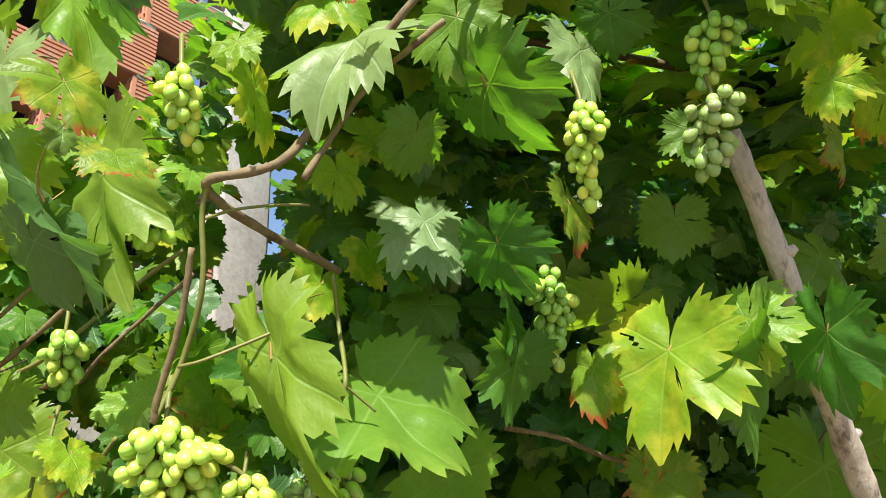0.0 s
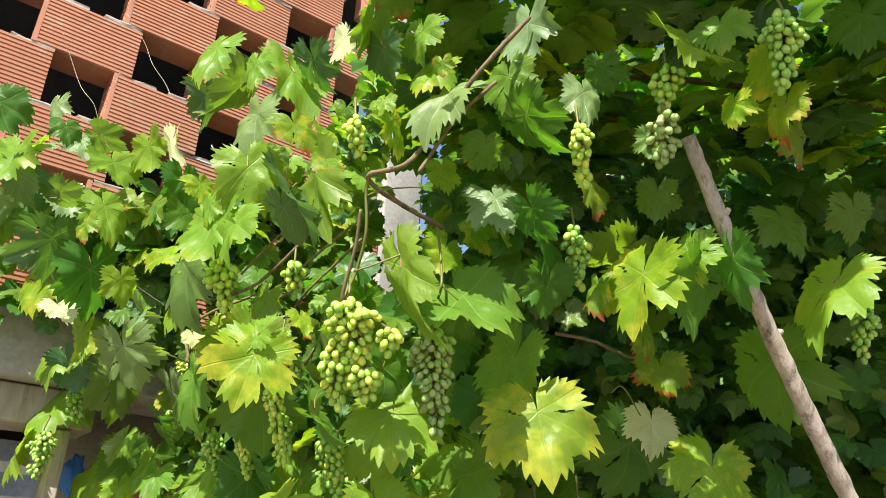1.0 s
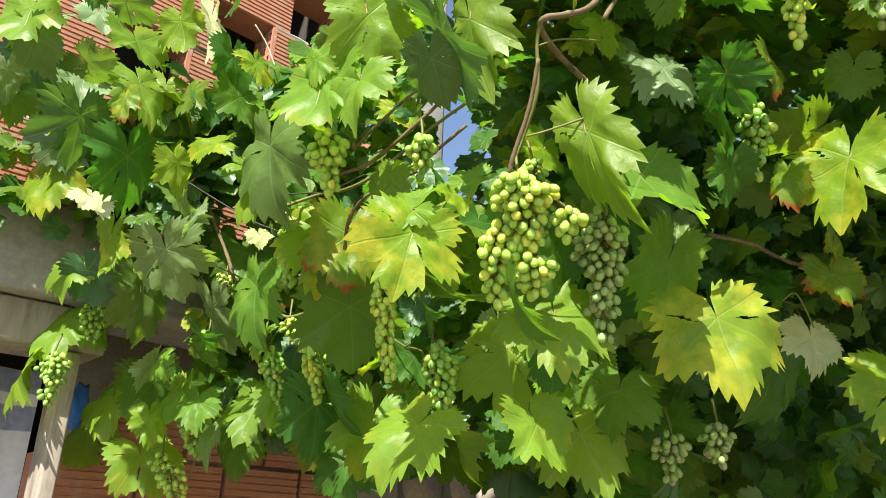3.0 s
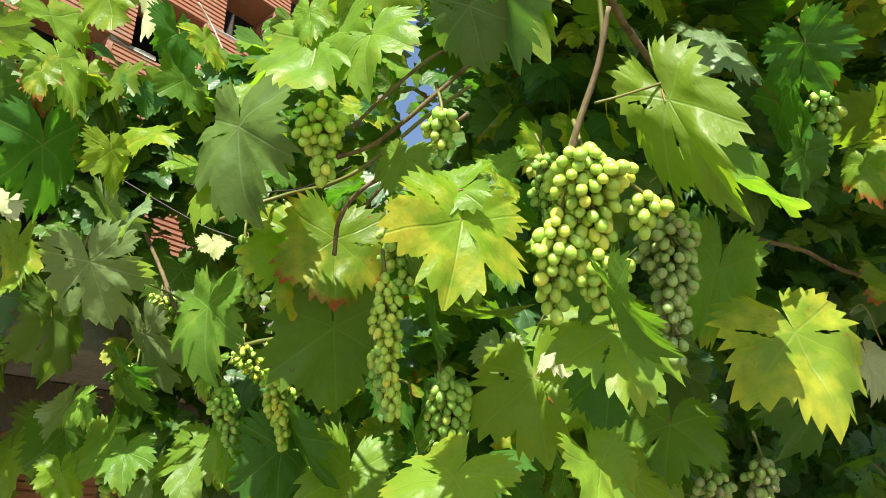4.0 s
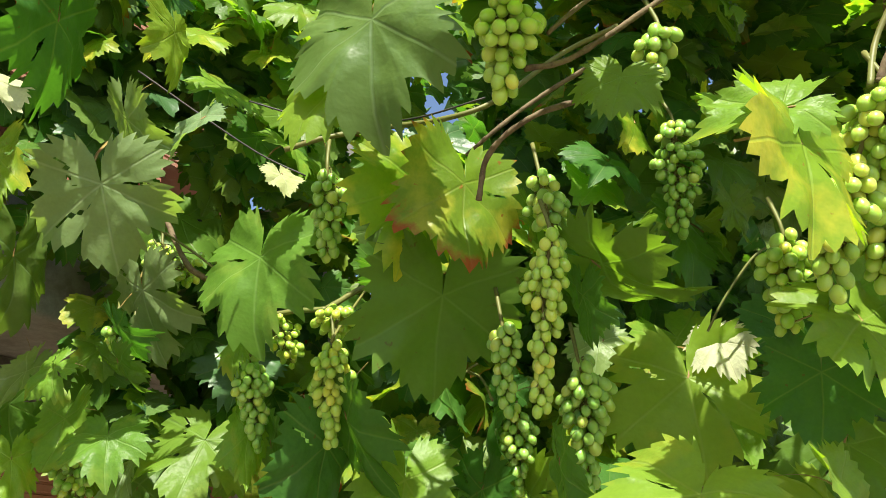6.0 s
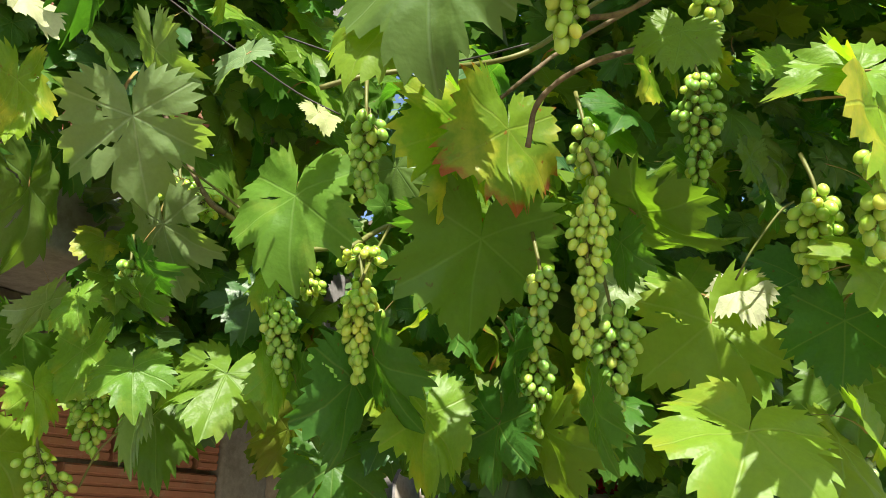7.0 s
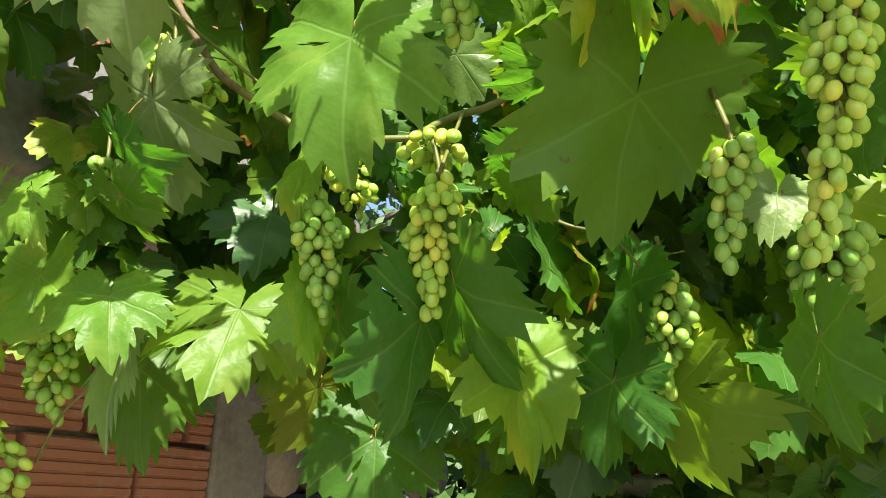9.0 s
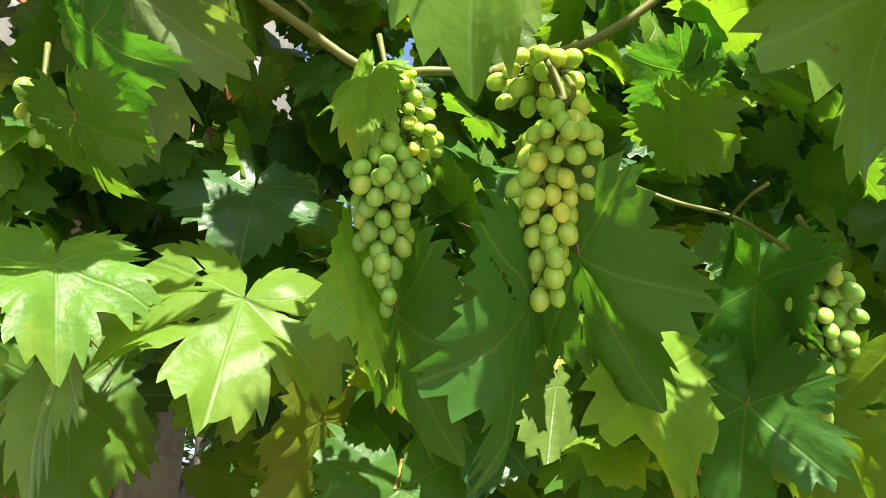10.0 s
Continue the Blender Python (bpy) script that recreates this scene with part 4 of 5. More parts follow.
def scatter():
    """The vine's mass of leaves behind those in front, plus unseen shading ones added overhead: nearer ones are parts,
    the rest one mesh.
    """
    rng = random.Random(11)
    verts, faces, uvs, mats = [], [], [], []
    tones = ["green"] * 8 + ["blue"] * 2 + ["lime"] * 3 + ["yellow", "burnt"]
    # leaves deep inside or far right get only dark tones, painting their shade
    shade_tones = ["green"] * 5 + ["blue"] * 2
    order = list(LEAF)
    nearest = 0
    gaps = [(Vector(c), Vector(w).normalized()) for c, w in SKY_GAPS]
    sunned = list(SUNNED)
    face_at = np.array([tuple(c) for c, r in OUTER])
    face_r = np.array([r for c, r in OUTER])
    for i in range(7200):
        x = rng.uniform(-1.35, 2.4)
        deep = rng.random()
        z = rng.uniform(1.45, top_of(x))
        y = front(x) + 0.07 - (0.28 if x < -0.45 and z > 2.14 else 0.0) + deep * (0.28 if x < -0.5 else 0.45 + 0.9 * min(1.0, x + 0.5)) + 0.30 * max(0.0, min(1.0, (x - 0.12) / 0.3))
        if z < (1.98 if x < -0.92 else 1.74 if x < -0.4 else 1.66 if x < 0.12 else 1.45):
            continue
        wall_y = (1.904 + 0.62 * x) / 0.785
        if y > wall_y - 0.10:
            continue
        p = Vector((x, y, z))
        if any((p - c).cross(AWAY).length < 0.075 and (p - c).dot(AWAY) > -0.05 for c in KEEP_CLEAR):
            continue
        if any((p - c).cross(w).length < 0.05 for c, w in gaps):
            continue
        off = np.array(tuple(p)) - face_at
        ahead = off @ np.array(tuple(AWAY))
        if ((np.linalg.norm(off - ahead[:, None] * np.array(tuple(AWAY)), axis=1) < face_r + 0.02) & (ahead > -0.02)).any():
            continue
        if y > 1.0 and abs(x + 0.2 - 0.1 * (2.25 - y)) < 0.09 and z > 2.16 + (y - 1.0) * 0.33:
            continue  # the gap before the column
        if x < -0.75 and z < 2.12 or x < -0.45 and z < 1.92 and rng.random() < 0.6:
            continue
        if deep < 0.6 and shades(p, sunned):
            continue
        face = Vector((rng.gauss(0.05, 0.45), rng.gauss(-0.65, 0.4), rng.gauss(0.45, 0.40)))
        tip = Vector((rng.gauss(0, 0.5), rng.gauss(-0.2, 0.3), -1))
        size = rng.uniform(0.06, 0.125) * (1.0 + 0.6 * deep * (x > 0))
        tone, v = rng.choice(shade_tones if x > 0.15 or deep > 0.45 else tones), rng.randrange(FORMS)
        if deep < 0.15 and nearest < 130 and -1.2 < x < 0.8:
            leaf(p, face, tip, size, tone, v)
            nearest += 1
            continue
        m = leaf_frame(p, face, tip, size)
        lv, lf, lu, lm = LITE[v]
        base = len(verts)
        a = np.array(m)
        verts.extend((np.array(lv) @ a[:3, :3].T + a[:3, 3]).tolist())
        faces.extend([tuple(base + q for q in f) for f in lf])
        uvs.extend(lu)
        mats.extend([order.index(tone)] * len(lf))
    # mostly unseen roof of leaves, added to shade the pergola's deep side
    for i in range(1150):
        p = Vector((rng.uniform(-0.12, 2.4), rng.uniform(0.16, 1.4), rng.uniform(2.64, 2.90)))
        if p.x < 0.22 and shades(p, sunned):
            continue
        m = leaf_frame(p, (rng.gauss(0, 0.3), rng.gauss(-0.3, 0.3), 1), (rng.gauss(0, 1), rng.gauss(-0.5, 1), -0.2), rng.uniform(0.11, 0.17))
        v = rng.randrange(FORMS)
        lv, lf, lu, lm = LITE[v]
        base = len(verts)
        a = np.array(m)
        verts.extend((np.array(lv) @ a[:3, :3].T + a[:3, 3]).tolist())
        faces.extend([tuple(base + q for q in f) for f in lf])
        uvs.extend(lu)
        mats.extend([order.index(rng.choice(tones))] * len(lf))
    # a few more unseen leaves overhead, added to dapple the middle bunches with shade
    for i in range(30):
        p = Vector((rng.uniform(-0.62, -0.08), rng.uniform(0.34, 0.72), rng.uniform(2.60, 2.76)))
        if shades(p, sunned):
            continue
        m = leaf_frame(p, (rng.gauss(0, 0.3), rng.gauss(-0.3, 0.3), 1), (rng.gauss(0, 1), rng.gauss(-0.5, 1), -0.2), rng.uniform(0.08, 0.12))
        lv, lf, lu, lm = LITE[rng.randrange(FORMS)]
        base = len(verts)
        a = np.array(m)
        verts.extend((np.array(lv) @ a[:3, :3].T + a[:3, 3]).tolist())
        faces.extend([tuple(base + q for q in f) for f in lf])
        uvs.extend(lu)
        mats.extend([order.index(rng.choice(tones))] * len(lf))
    ob = new("foliage", mesh_of("foliage", verts, faces, uvs, mats, [LEAF[t] for t in order]))
    ob.parent = vine
    tagged(ob, "deep shaded mass of vine leaves, with unseen shading leaves added overhead", kind="stuff")


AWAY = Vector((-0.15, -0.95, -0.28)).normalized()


# ---------------------------------------------------------------- grapes
def berry_mesh(tone, d):
    bm = bmesh.new()
    bmesh.ops.create_uvsphere(bm, u_segments=14, v_segments=9, radius=0.5)
    for v in bm.verts:
        v.co.z *= 1.28
        v.co *= d
    me = bpy.data.meshes.new("berry")
    bm.to_mesh(me)
    bm.free()
    for p in me.polygons:
        p.use_smooth = True
    me.materials.append(BERRY[tone])
    return me


BERRY_MESH = {}


def grape_cluster(top, hang, width, count, tone="green", d=0.017, seed=0, wings=(), label="", taper=0.62):
    """A bunch that hangs from top along hang: a branching stalk and single berries round it; wings are its side lobes."""
    rng = random.Random(seed + 500)
    words = {"ripe": "hanging bunch of pale yellow-green ripe grapes", "green": "hanging bunch of unripe green grapes", "dusky": "hanging bunch of dusty grey-green grapes"}[tone]
    bunch = tagged(new("grape_cluster"), label or words, "grapes", "grape bunches on the vine")
    bunch.location = top
    key = (tone, round(d, 4))
    if key not in BERRY_MESH:
        BERRY_MESH[key] = berry_mesh(tone, d)
    bm = bmesh.new()
    placed = []
    for start, way, wide, many in ((Vector((0, 0, 0)), Vector(hang), width, count), *[(Vector(p), Vector(w), s, n) for p, w, s, n in wings]):
        axis = [start + way * f + Vector((0.004 * math.sin(5 * f + seed), 0, 0)) for f in (0, 0.33, 0.66, 0.97)]
        lead = Vector((-way.x * 0.1, 0.012, 0.045)) if start.length < 1e-6 else Vector((0, 0, 0))
        tube(bm, [lead, *axis], [0.0026, 0.0020, 0.0015, 0.0010], 6, 4)
        right, ahead = Vector((1, 0, 0)), Vector((0, 1, 0))
        tries, done = 0, 0
        while done < many and tries < many * 220:
            tries += 1
            f = rng.random()
            a = rng.uniform(0, 2 * math.pi)
            half = wide / 2 * (min(1.0, 0.45 + f * 2.6) if f < 0.25 else 1.0 - (f - 0.25) * taper / 0.75) * (0.92 + 0.55 * noise.noise((f * 5, seed * 1.7, a * 0.7)))
            r = max(half - d * 0.35, d * 0.3) * math.sqrt(rng.uniform(0.15, 1.0))
            stem = start + way * max(0, f - 0.06)
            c = start + way * f + right * r * math.cos(a) + ahead * r * math.sin(a) + Vector((0, 0, -d * 0.35 + rng.uniform(-0.004, 0.004)))
            if any((c - q).length < d * 0.86 for q in placed):
                continue
            placed.append(c)
            done += 1
            tube(bm, [stem, c * 0.35 + stem * 0.65 + Vector((0, 0, 0.004)), c], [0.0010, 0.0008, 0.0008], 4, 2)
            b = new("berry", BERRY_MESH[key])
            b.parent = bunch
            out = (c - stem + Vector((0, 0, -0.012))).normalized()
            k = rng.uniform(0.80, 1.10)
            b.matrix_basis = Matrix.Translation(c) @ out.to_track_quat("Z", "Y").to_matrix().to_4x4() @ Matrix.Diagonal((k, k, k * rng.uniform(0.94, 1.08), 1))
    part("stalk", bm, GREEN_CANE, bunch)
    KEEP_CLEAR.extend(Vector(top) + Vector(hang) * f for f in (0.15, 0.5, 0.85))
    return bunch


def stem(kind, points, radii, seed):
    """A cane or shoot of the vine, the prop pole, or a wire."""
    bm = bmesh.new()
    if kind == "pole":
        tube(bm, points, radii, 16, 18, 0.20, seed)
        pole = tagged(finish("wooden_pole", bm, POLE_WOOD), "bare grey-brown wooden pole propping up the vine", "pole")
        line = smooth_path(points, 18)
        for f, way in ((0.21, (0.5, -0.7, 0.3)), (0.33, (-0.6, -0.6, 0.3)), (0.47, (0.9, -0.1, 0.35))):
            bm = bmesh.new()
            p, w = line[int(f * 80)], Vector(way).normalized()
            tube(bm, [p + w * 0.006, p + w * 0.016, p + w * 0.021], [0.008, 0.006, 0.004], 8, 3, 0.3, seed)
            part("knot", bm, POLE_WOOD, pole)
    elif kind == "wire":
        tube(bm, points, radii, 5, 6)
        tagged(finish("trellis_wire", bm, WIRE), "thin dark wire strung through the vine", "wire")
    elif kind == "tendril":
        tube(bm, points, radii, 5, 8, 0.2, seed)
        part("tendril", bm, DRY_STEM, vine, "pale dry tendril")
    else:
        wood = kind == "cane"
        tube(bm, points, radii, 9 if wood else 6, 8, 0.30 if wood else 0.12, seed)
        part("cane" if wood else "shoot", bm, CANE if wood else GREEN_CANE, vine, "brown woody cane" if wood else "green young shoot")


grape_cluster((-0.127, 0.600, 1.944), (0.017, 0.038, -0.081), 0.084, 108, "ripe", 0.0135, 0, wings=(((0.063, 0.007, -0.039), (0.006, 0.016, -0.034), 0.045, 20), ((-0.018, 0.033, -0.056), (-0.003, 0.047, -0.089), 0.062, 79), ((0.027, 0.043, -0.095), (0.004, 0.022, -0.045), 0.062, 56),))
grape_cluster((-0.393, 0.746, 2.068), (0.008, 0.037, -0.074), 0.067, 57, "ripe", 0.0143, 1)
grape_cluster((-0.253, 0.717, 2.061), (0.007, 0.025, -0.051), 0.051, 46, "green", 0.0131, 2)
grape_cluster((-0.300, 0.855, 1.893), (0.021, 0.073, -0.157), 0.046, 72, "ripe", 0.0113, 3)
grape_cluster((-0.291, 0.879, 1.977), (0.029, 0.030, -0.079), 0.056, 33, "green", 0.0126, 4)
grape_cluster((-0.207, 0.961, 1.806), (0.035, 0.051, -0.124), 0.057, 84, "green", 0.0135, 5)
grape_cluster((-0.298, 0.968, 1.838), (0.019, 0.035, -0.082), 0.038, 46, "green", 0.0119, 6)
grape_cluster((-0.190, 1.153, 1.793), (0.023, 0.040, -0.099), 0.059, 61, "green", 0.0132, 7)
grape_cluster((-0.528, 1.253, 1.854), (0.029, 0.041, -0.107), 0.052, 107, "green", 0.0123, 8)
grape_cluster((-0.435, 1.180, 1.861), (0.020, 0.050, -0.115), 0.061, 94, "ripe", 0.0128, 9, wings=(((0.011, 0.028, 0.055), (0.006, 0.012, -0.029), 0.072, 28),))
grape_cluster((-0.494, 1.297, 1.926), (0.031, 0.014, -0.058), 0.072, 49, "ripe", 0.0102, 10)
grape_cluster((-0.486, 1.033, 2.026), (0.014, 0.042, -0.092), 0.055, 38, "green", 0.0126, 11)
grape_cluster((-0.726, 1.505, 1.763), (0.013, 0.038, -0.101), 0.079, 64, "green", 0.0126, 12)
grape_cluster((-0.784, 1.533, 1.660), (0.049, 0.029, -0.111), 0.086, 53, "ripe", 0.0126, 13)
grape_cluster((-0.043, 0.951, 2.154), (0.031, 0.046, -0.137), 0.080, 77, "green", 0.0126, 14)
grape_cluster((0.005, 0.678, 1.932), (0.013, 0.065, -0.160), 0.086, 115, "dusky", 0.0126, 15)
grape_cluster((0.236, 0.506, 2.227), (0.014, 0.046, -0.078), 0.046, 64, "ripe", 0.0126, 16)
grape_cluster((0.376, 0.501, 2.243), (-0.004, 0.036, -0.063), 0.069, 34, "dusky", 0.0135, 17)
grape_cluster((0.384, 0.486, 2.328), (0.000, 0.030, -0.051), 0.057, 49, "green", 0.0135, 18)
grape_cluster((0.542, 0.397, 2.373), (0.008, 0.051, -0.102), 0.069, 77, "green", 0.0135, 19)
grape_cluster((-0.131, 0.498, 2.227), (0.015, 0.031, -0.053), 0.040, 38, "ripe", 0.0123, 20)
grape_cluster((-0.165, 0.598, 2.145), (0.007, 0.017, -0.029), 0.052, 26, "ripe", 0.0123, 21)
grape_cluster((0.251, 0.682, 2.126), (0.015, 0.050, -0.086), 0.053, 53, "green", 0.0135, 22)
grape_cluster((-1.030, 1.458, 1.866), (0.004, 0.006, -0.112), 0.078, 58, "green", 0.0128, 23)
grape_cluster((-0.985, 1.492, 1.998), (0.008, 0.008, -0.088), 0.080, 52, "green", 0.0128, 24)
grape_cluster((0.294, 1.026, 1.701), (0.004, 0.026, -0.063), 0.076, 34, "dusky", 0.0131, 25)
grape_cluster((0.209, 1.031, 1.681), (0.009, 0.029, -0.072), 0.076, 34, "dusky", 0.0131, 26)
grape_cluster((0.823, 0.831, 2.044), (-0.003, 0.044, -0.090), 0.056, 41, "green", 0.0131, 27)
grape_cluster((-0.704, 1.470, 1.936), (0.008, 0.012, -0.031), 0.044, 26, "green", 0.0126, 28)
grape_cluster((-0.676, 1.431, 1.934), (0.011, 0.011, -0.032), 0.018, 11, "ripe", 0.0126, 29)
grape_cluster((-0.069, 0.780, 1.906), (0.020, 0.040, -0.111), 0.061, 66, "ripe", 0.0135, 30)
grape_cluster((-0.655, 1.372, 2.040), (0.045, -0.004, -0.050), 0.105, 44, "ripe", 0.0112, 31, label="loose spray of small yellow-green grapes on a cane")


# ---------------------------------------------------------------- canes, pole, wires
stem("pole", ((0.435, 0.574, 2.251), (0.491, 0.611, 2.099), (0.571, 0.685, 1.946), (0.659, 0.764, 1.797), (0.721, 0.817, 1.694), (0.816, 0.904, 1.524), (0.976, 1.114, 1.188), (1.365, 1.487, 0.531)), (0.0125, 0.0190), 0)
stem("cane", ((0.156, 0.478, 2.422), (0.072, 0.486, 2.312), (-0.006, 0.539, 2.218), (-0.046, 0.533, 2.159), (-0.105, 0.542, 2.141), (-0.067, 0.599, 2.130), (0.018, 0.676, 2.116)), (0.0040, 0.0046), 1)
stem("cane", ((0.101, 0.485, 2.293), (0.067, 0.503, 2.268), (0.037, 0.536, 2.254), (0.012, 0.539, 2.213), (-0.022, 0.535, 2.147)), (0.0032, 0.0032), 2)
stem("cane", ((-0.111, 0.534, 2.077), (-0.118, 0.561, 2.023), (-0.135, 0.591, 1.964), (-0.138, 0.600, 1.947)), (0.0028, 0.0034), 3)
stem("shoot", ((-0.104, 0.543, 2.141), (-0.108, 0.555, 2.118), (-0.105, 0.574, 2.056), (-0.120, 0.604, 2.000), (-0.139, 0.608, 1.948)), (0.0026, 0.0030), 4)
stem("shoot", ((0.009, 0.619, 2.089), (0.016, 0.642, 2.045), (0.020, 0.606, 1.979), (0.009, 0.661, 1.958), (0.005, 0.663, 1.921)), (0.0022, 0.0026), 5)
stem("shoot", ((-0.106, 0.557, 2.114), (-0.080, 0.552, 2.122), (-0.042, 0.565, 2.135), (-0.016, 0.573, 2.140)), (0.0014, 0.0014), 6)
stem("shoot", ((0.020, 0.606, 1.979), (0.036, 0.612, 1.967), (0.048, 0.617, 1.958)), (0.0012, 0.0012), 7)
stem("cane", ((-0.353, 0.748, 2.044), (-0.317, 0.739, 2.085), (-0.261, 0.711, 2.131), (-0.204, 0.688, 2.150)), (0.0024, 0.0022), 8)
stem("cane", ((-0.370, 0.764, 2.010), (-0.323, 0.760, 2.033), (-0.255, 0.726, 2.087), (-0.196, 0.688, 2.136)), (0.0030, 0.0028), 9)
stem("cane", ((-0.363, 0.885, 1.934), (-0.358, 0.868, 1.981), (-0.327, 0.829, 2.010), (-0.253, 0.811, 2.046)), (0.0030, 0.0030), 10)
stem("shoot", ((-0.119, 0.577, 1.988), (-0.092, 0.568, 1.994), (-0.021, 0.570, 2.027)), (0.0015, 0.0015), 11)
stem("wire", ((-0.718, 1.115, 2.157), (-0.636, 1.107, 2.107), (-0.561, 1.097, 2.063), (-0.505, 1.086, 2.039)), (0.0012, 0.0012), 12)
stem("wire", ((-0.584, 1.080, 2.125), (-0.509, 1.060, 2.106), (-0.449, 1.029, 2.097), (-0.403, 0.967, 2.076), (-0.342, 0.908, 2.082)), (0.0012, 0.0012), 13)
stem("shoot", ((-0.534, 1.085, 2.069), (-0.491, 1.063, 2.084), (-0.425, 1.048, 2.106), (-0.373, 0.955, 2.075), (-0.318, 0.922, 2.096), (-0.231, 0.922, 2.187), (-0.170, 0.879, 2.220)), (0.0036, 0.0032), 14)
stem("cane", ((-0.312, 1.032, 2.083), (-0.281, 1.004, 2.114), (-0.230, 0.989, 2.164), (-0.163, 0.936, 2.209)), (0.0028, 0.0032), 15)
stem("cane", ((-0.730, 1.400, 2.220), (-0.700, 1.385, 2.160), (-0.667, 1.369, 2.096), (-0.622, 1.331, 2.002), (-0.593, 1.332, 1.982)), (0.0036, 0.0044), 31)
stem("shoot", ((-0.593, 1.332, 1.982), (-0.552, 1.320, 1.957), (-0.507, 1.304, 1.931), (-0.465, 1.278, 1.932), (-0.429, 1.255, 1.932)), (0.0042, 0.0038), 16)
stem("shoot", ((-0.429, 1.255, 1.932), (-0.375, 1.269, 1.977), (-0.342, 1.243, 1.987), (-0.312, 1.213, 2.008), (-0.288, 1.184, 2.033)), (0.0044, 0.0038), 17)
stem("shoot", ((-0.282, 1.265, 1.887), (-0.252, 1.233, 1.862), (-0.219, 1.205, 1.846), (-0.218, 1.164, 1.803)), (0.0020, 0.0020), 18)
stem("shoot", ((-0.220, 1.207, 1.846), (-0.252, 1.167, 1.841), (-0.242, 1.157, 1.849)), (0.0016, 0.0016), 19)
stem("shoot", ((-0.500, 1.299, 1.931), (-0.524, 1.246, 1.862), (-0.525, 1.253, 1.851)), (0.0016, 0.0016), 20)
stem("shoot", ((-0.366, 1.260, 1.982), (-0.433, 1.173, 1.871), (-0.433, 1.180, 1.857)), (0.0020, 0.0020), 21)
stem("shoot", ((-0.785, 1.264, 2.073), (-0.700, 1.296, 2.047), (-0.622, 1.329, 2.023), (-0.551, 1.318, 1.973)), (0.0018, 0.0018), 22)
stem("shoot", ((-0.670, 1.345, 2.035), (-0.650, 1.346, 2.010), (-0.628, 1.345, 1.992)), (0.0014, 0.0014), 23)
stem("shoot", ((-0.105, 0.872, 1.824), (-0.092, 0.856, 1.856), (-0.067, 0.835, 1.897), (-0.050, 0.826, 1.912)), (0.0014, 0.0014), 24)
stem("shoot", ((-0.721, 1.552, 1.611), (-0.704, 1.528, 1.660), (-0.678, 1.506, 1.693), (-0.658, 1.485, 1.731)), (0.0016, 0.0016), 25)
stem("cane", ((0.235, 0.857, 1.984), (0.304, 0.855, 1.971), (0.374, 0.861, 1.944), (0.475, 0.864, 1.928)), (0.0035, 0.0030), 26)
stem("shoot", ((0.383, 0.838, 1.827), (0.349, 0.815, 1.873), (0.329, 0.821, 1.864)), (0.0012, 0.0012), 27)
stem("tendril", ((-1.222, 1.350, 3.084), (-1.204, 1.392, 3.025), (-1.157, 1.411, 2.927), (-1.107, 1.421, 2.868), (-1.085, 1.440, 2.810), (-1.043, 1.428, 2.748)), (0.0008, 0.0007), 28)
stem("tendril", ((-1.071, 1.416, 3.221), (-1.015, 1.457, 3.142), (-0.976, 1.468, 3.062), (-0.934, 1.494, 3.007), (-0.900, 1.498, 2.946)), (0.0008, 0.0007), 29)
stem("tendril", ((-0.635, 1.216, 2.604), (-0.607, 1.233, 2.565), (-0.578, 1.214, 2.495)), (0.0020, 0.0014), 30)

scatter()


def vine_trunk():
    """The old stem that carries the vine up from the soil, forking under the leaves."""
    bm = bmesh.new()
    tube(bm, [(1.95, 1.62, -0.12), (1.97, 1.58, 0.5), (1.90, 1.60, 1.1), (1.95, 1.55, 1.7), (1.86, 1.50, 2.3), (1.82, 1.40, 2.68)], [0.045, 0.038, 0.034, 0.032, 0.028, 0.020], 12, 8, 0.35, 3)
    part("trunk", bm, CANE, vine, "gnarled brown vine stem")
    bm = bmesh.new()
    tube(bm, [(1.82, 1.40, 2.66), (1.30, 1.25, 2.78), (0.70, 1.10, 2.76), (0.20, 1.00, 2.72)], [0.018, 0.014, 0.010, 0.006], 9, 8, 0.3, 5)
    part("limb", bm, CANE, vine)


vine_trunk()


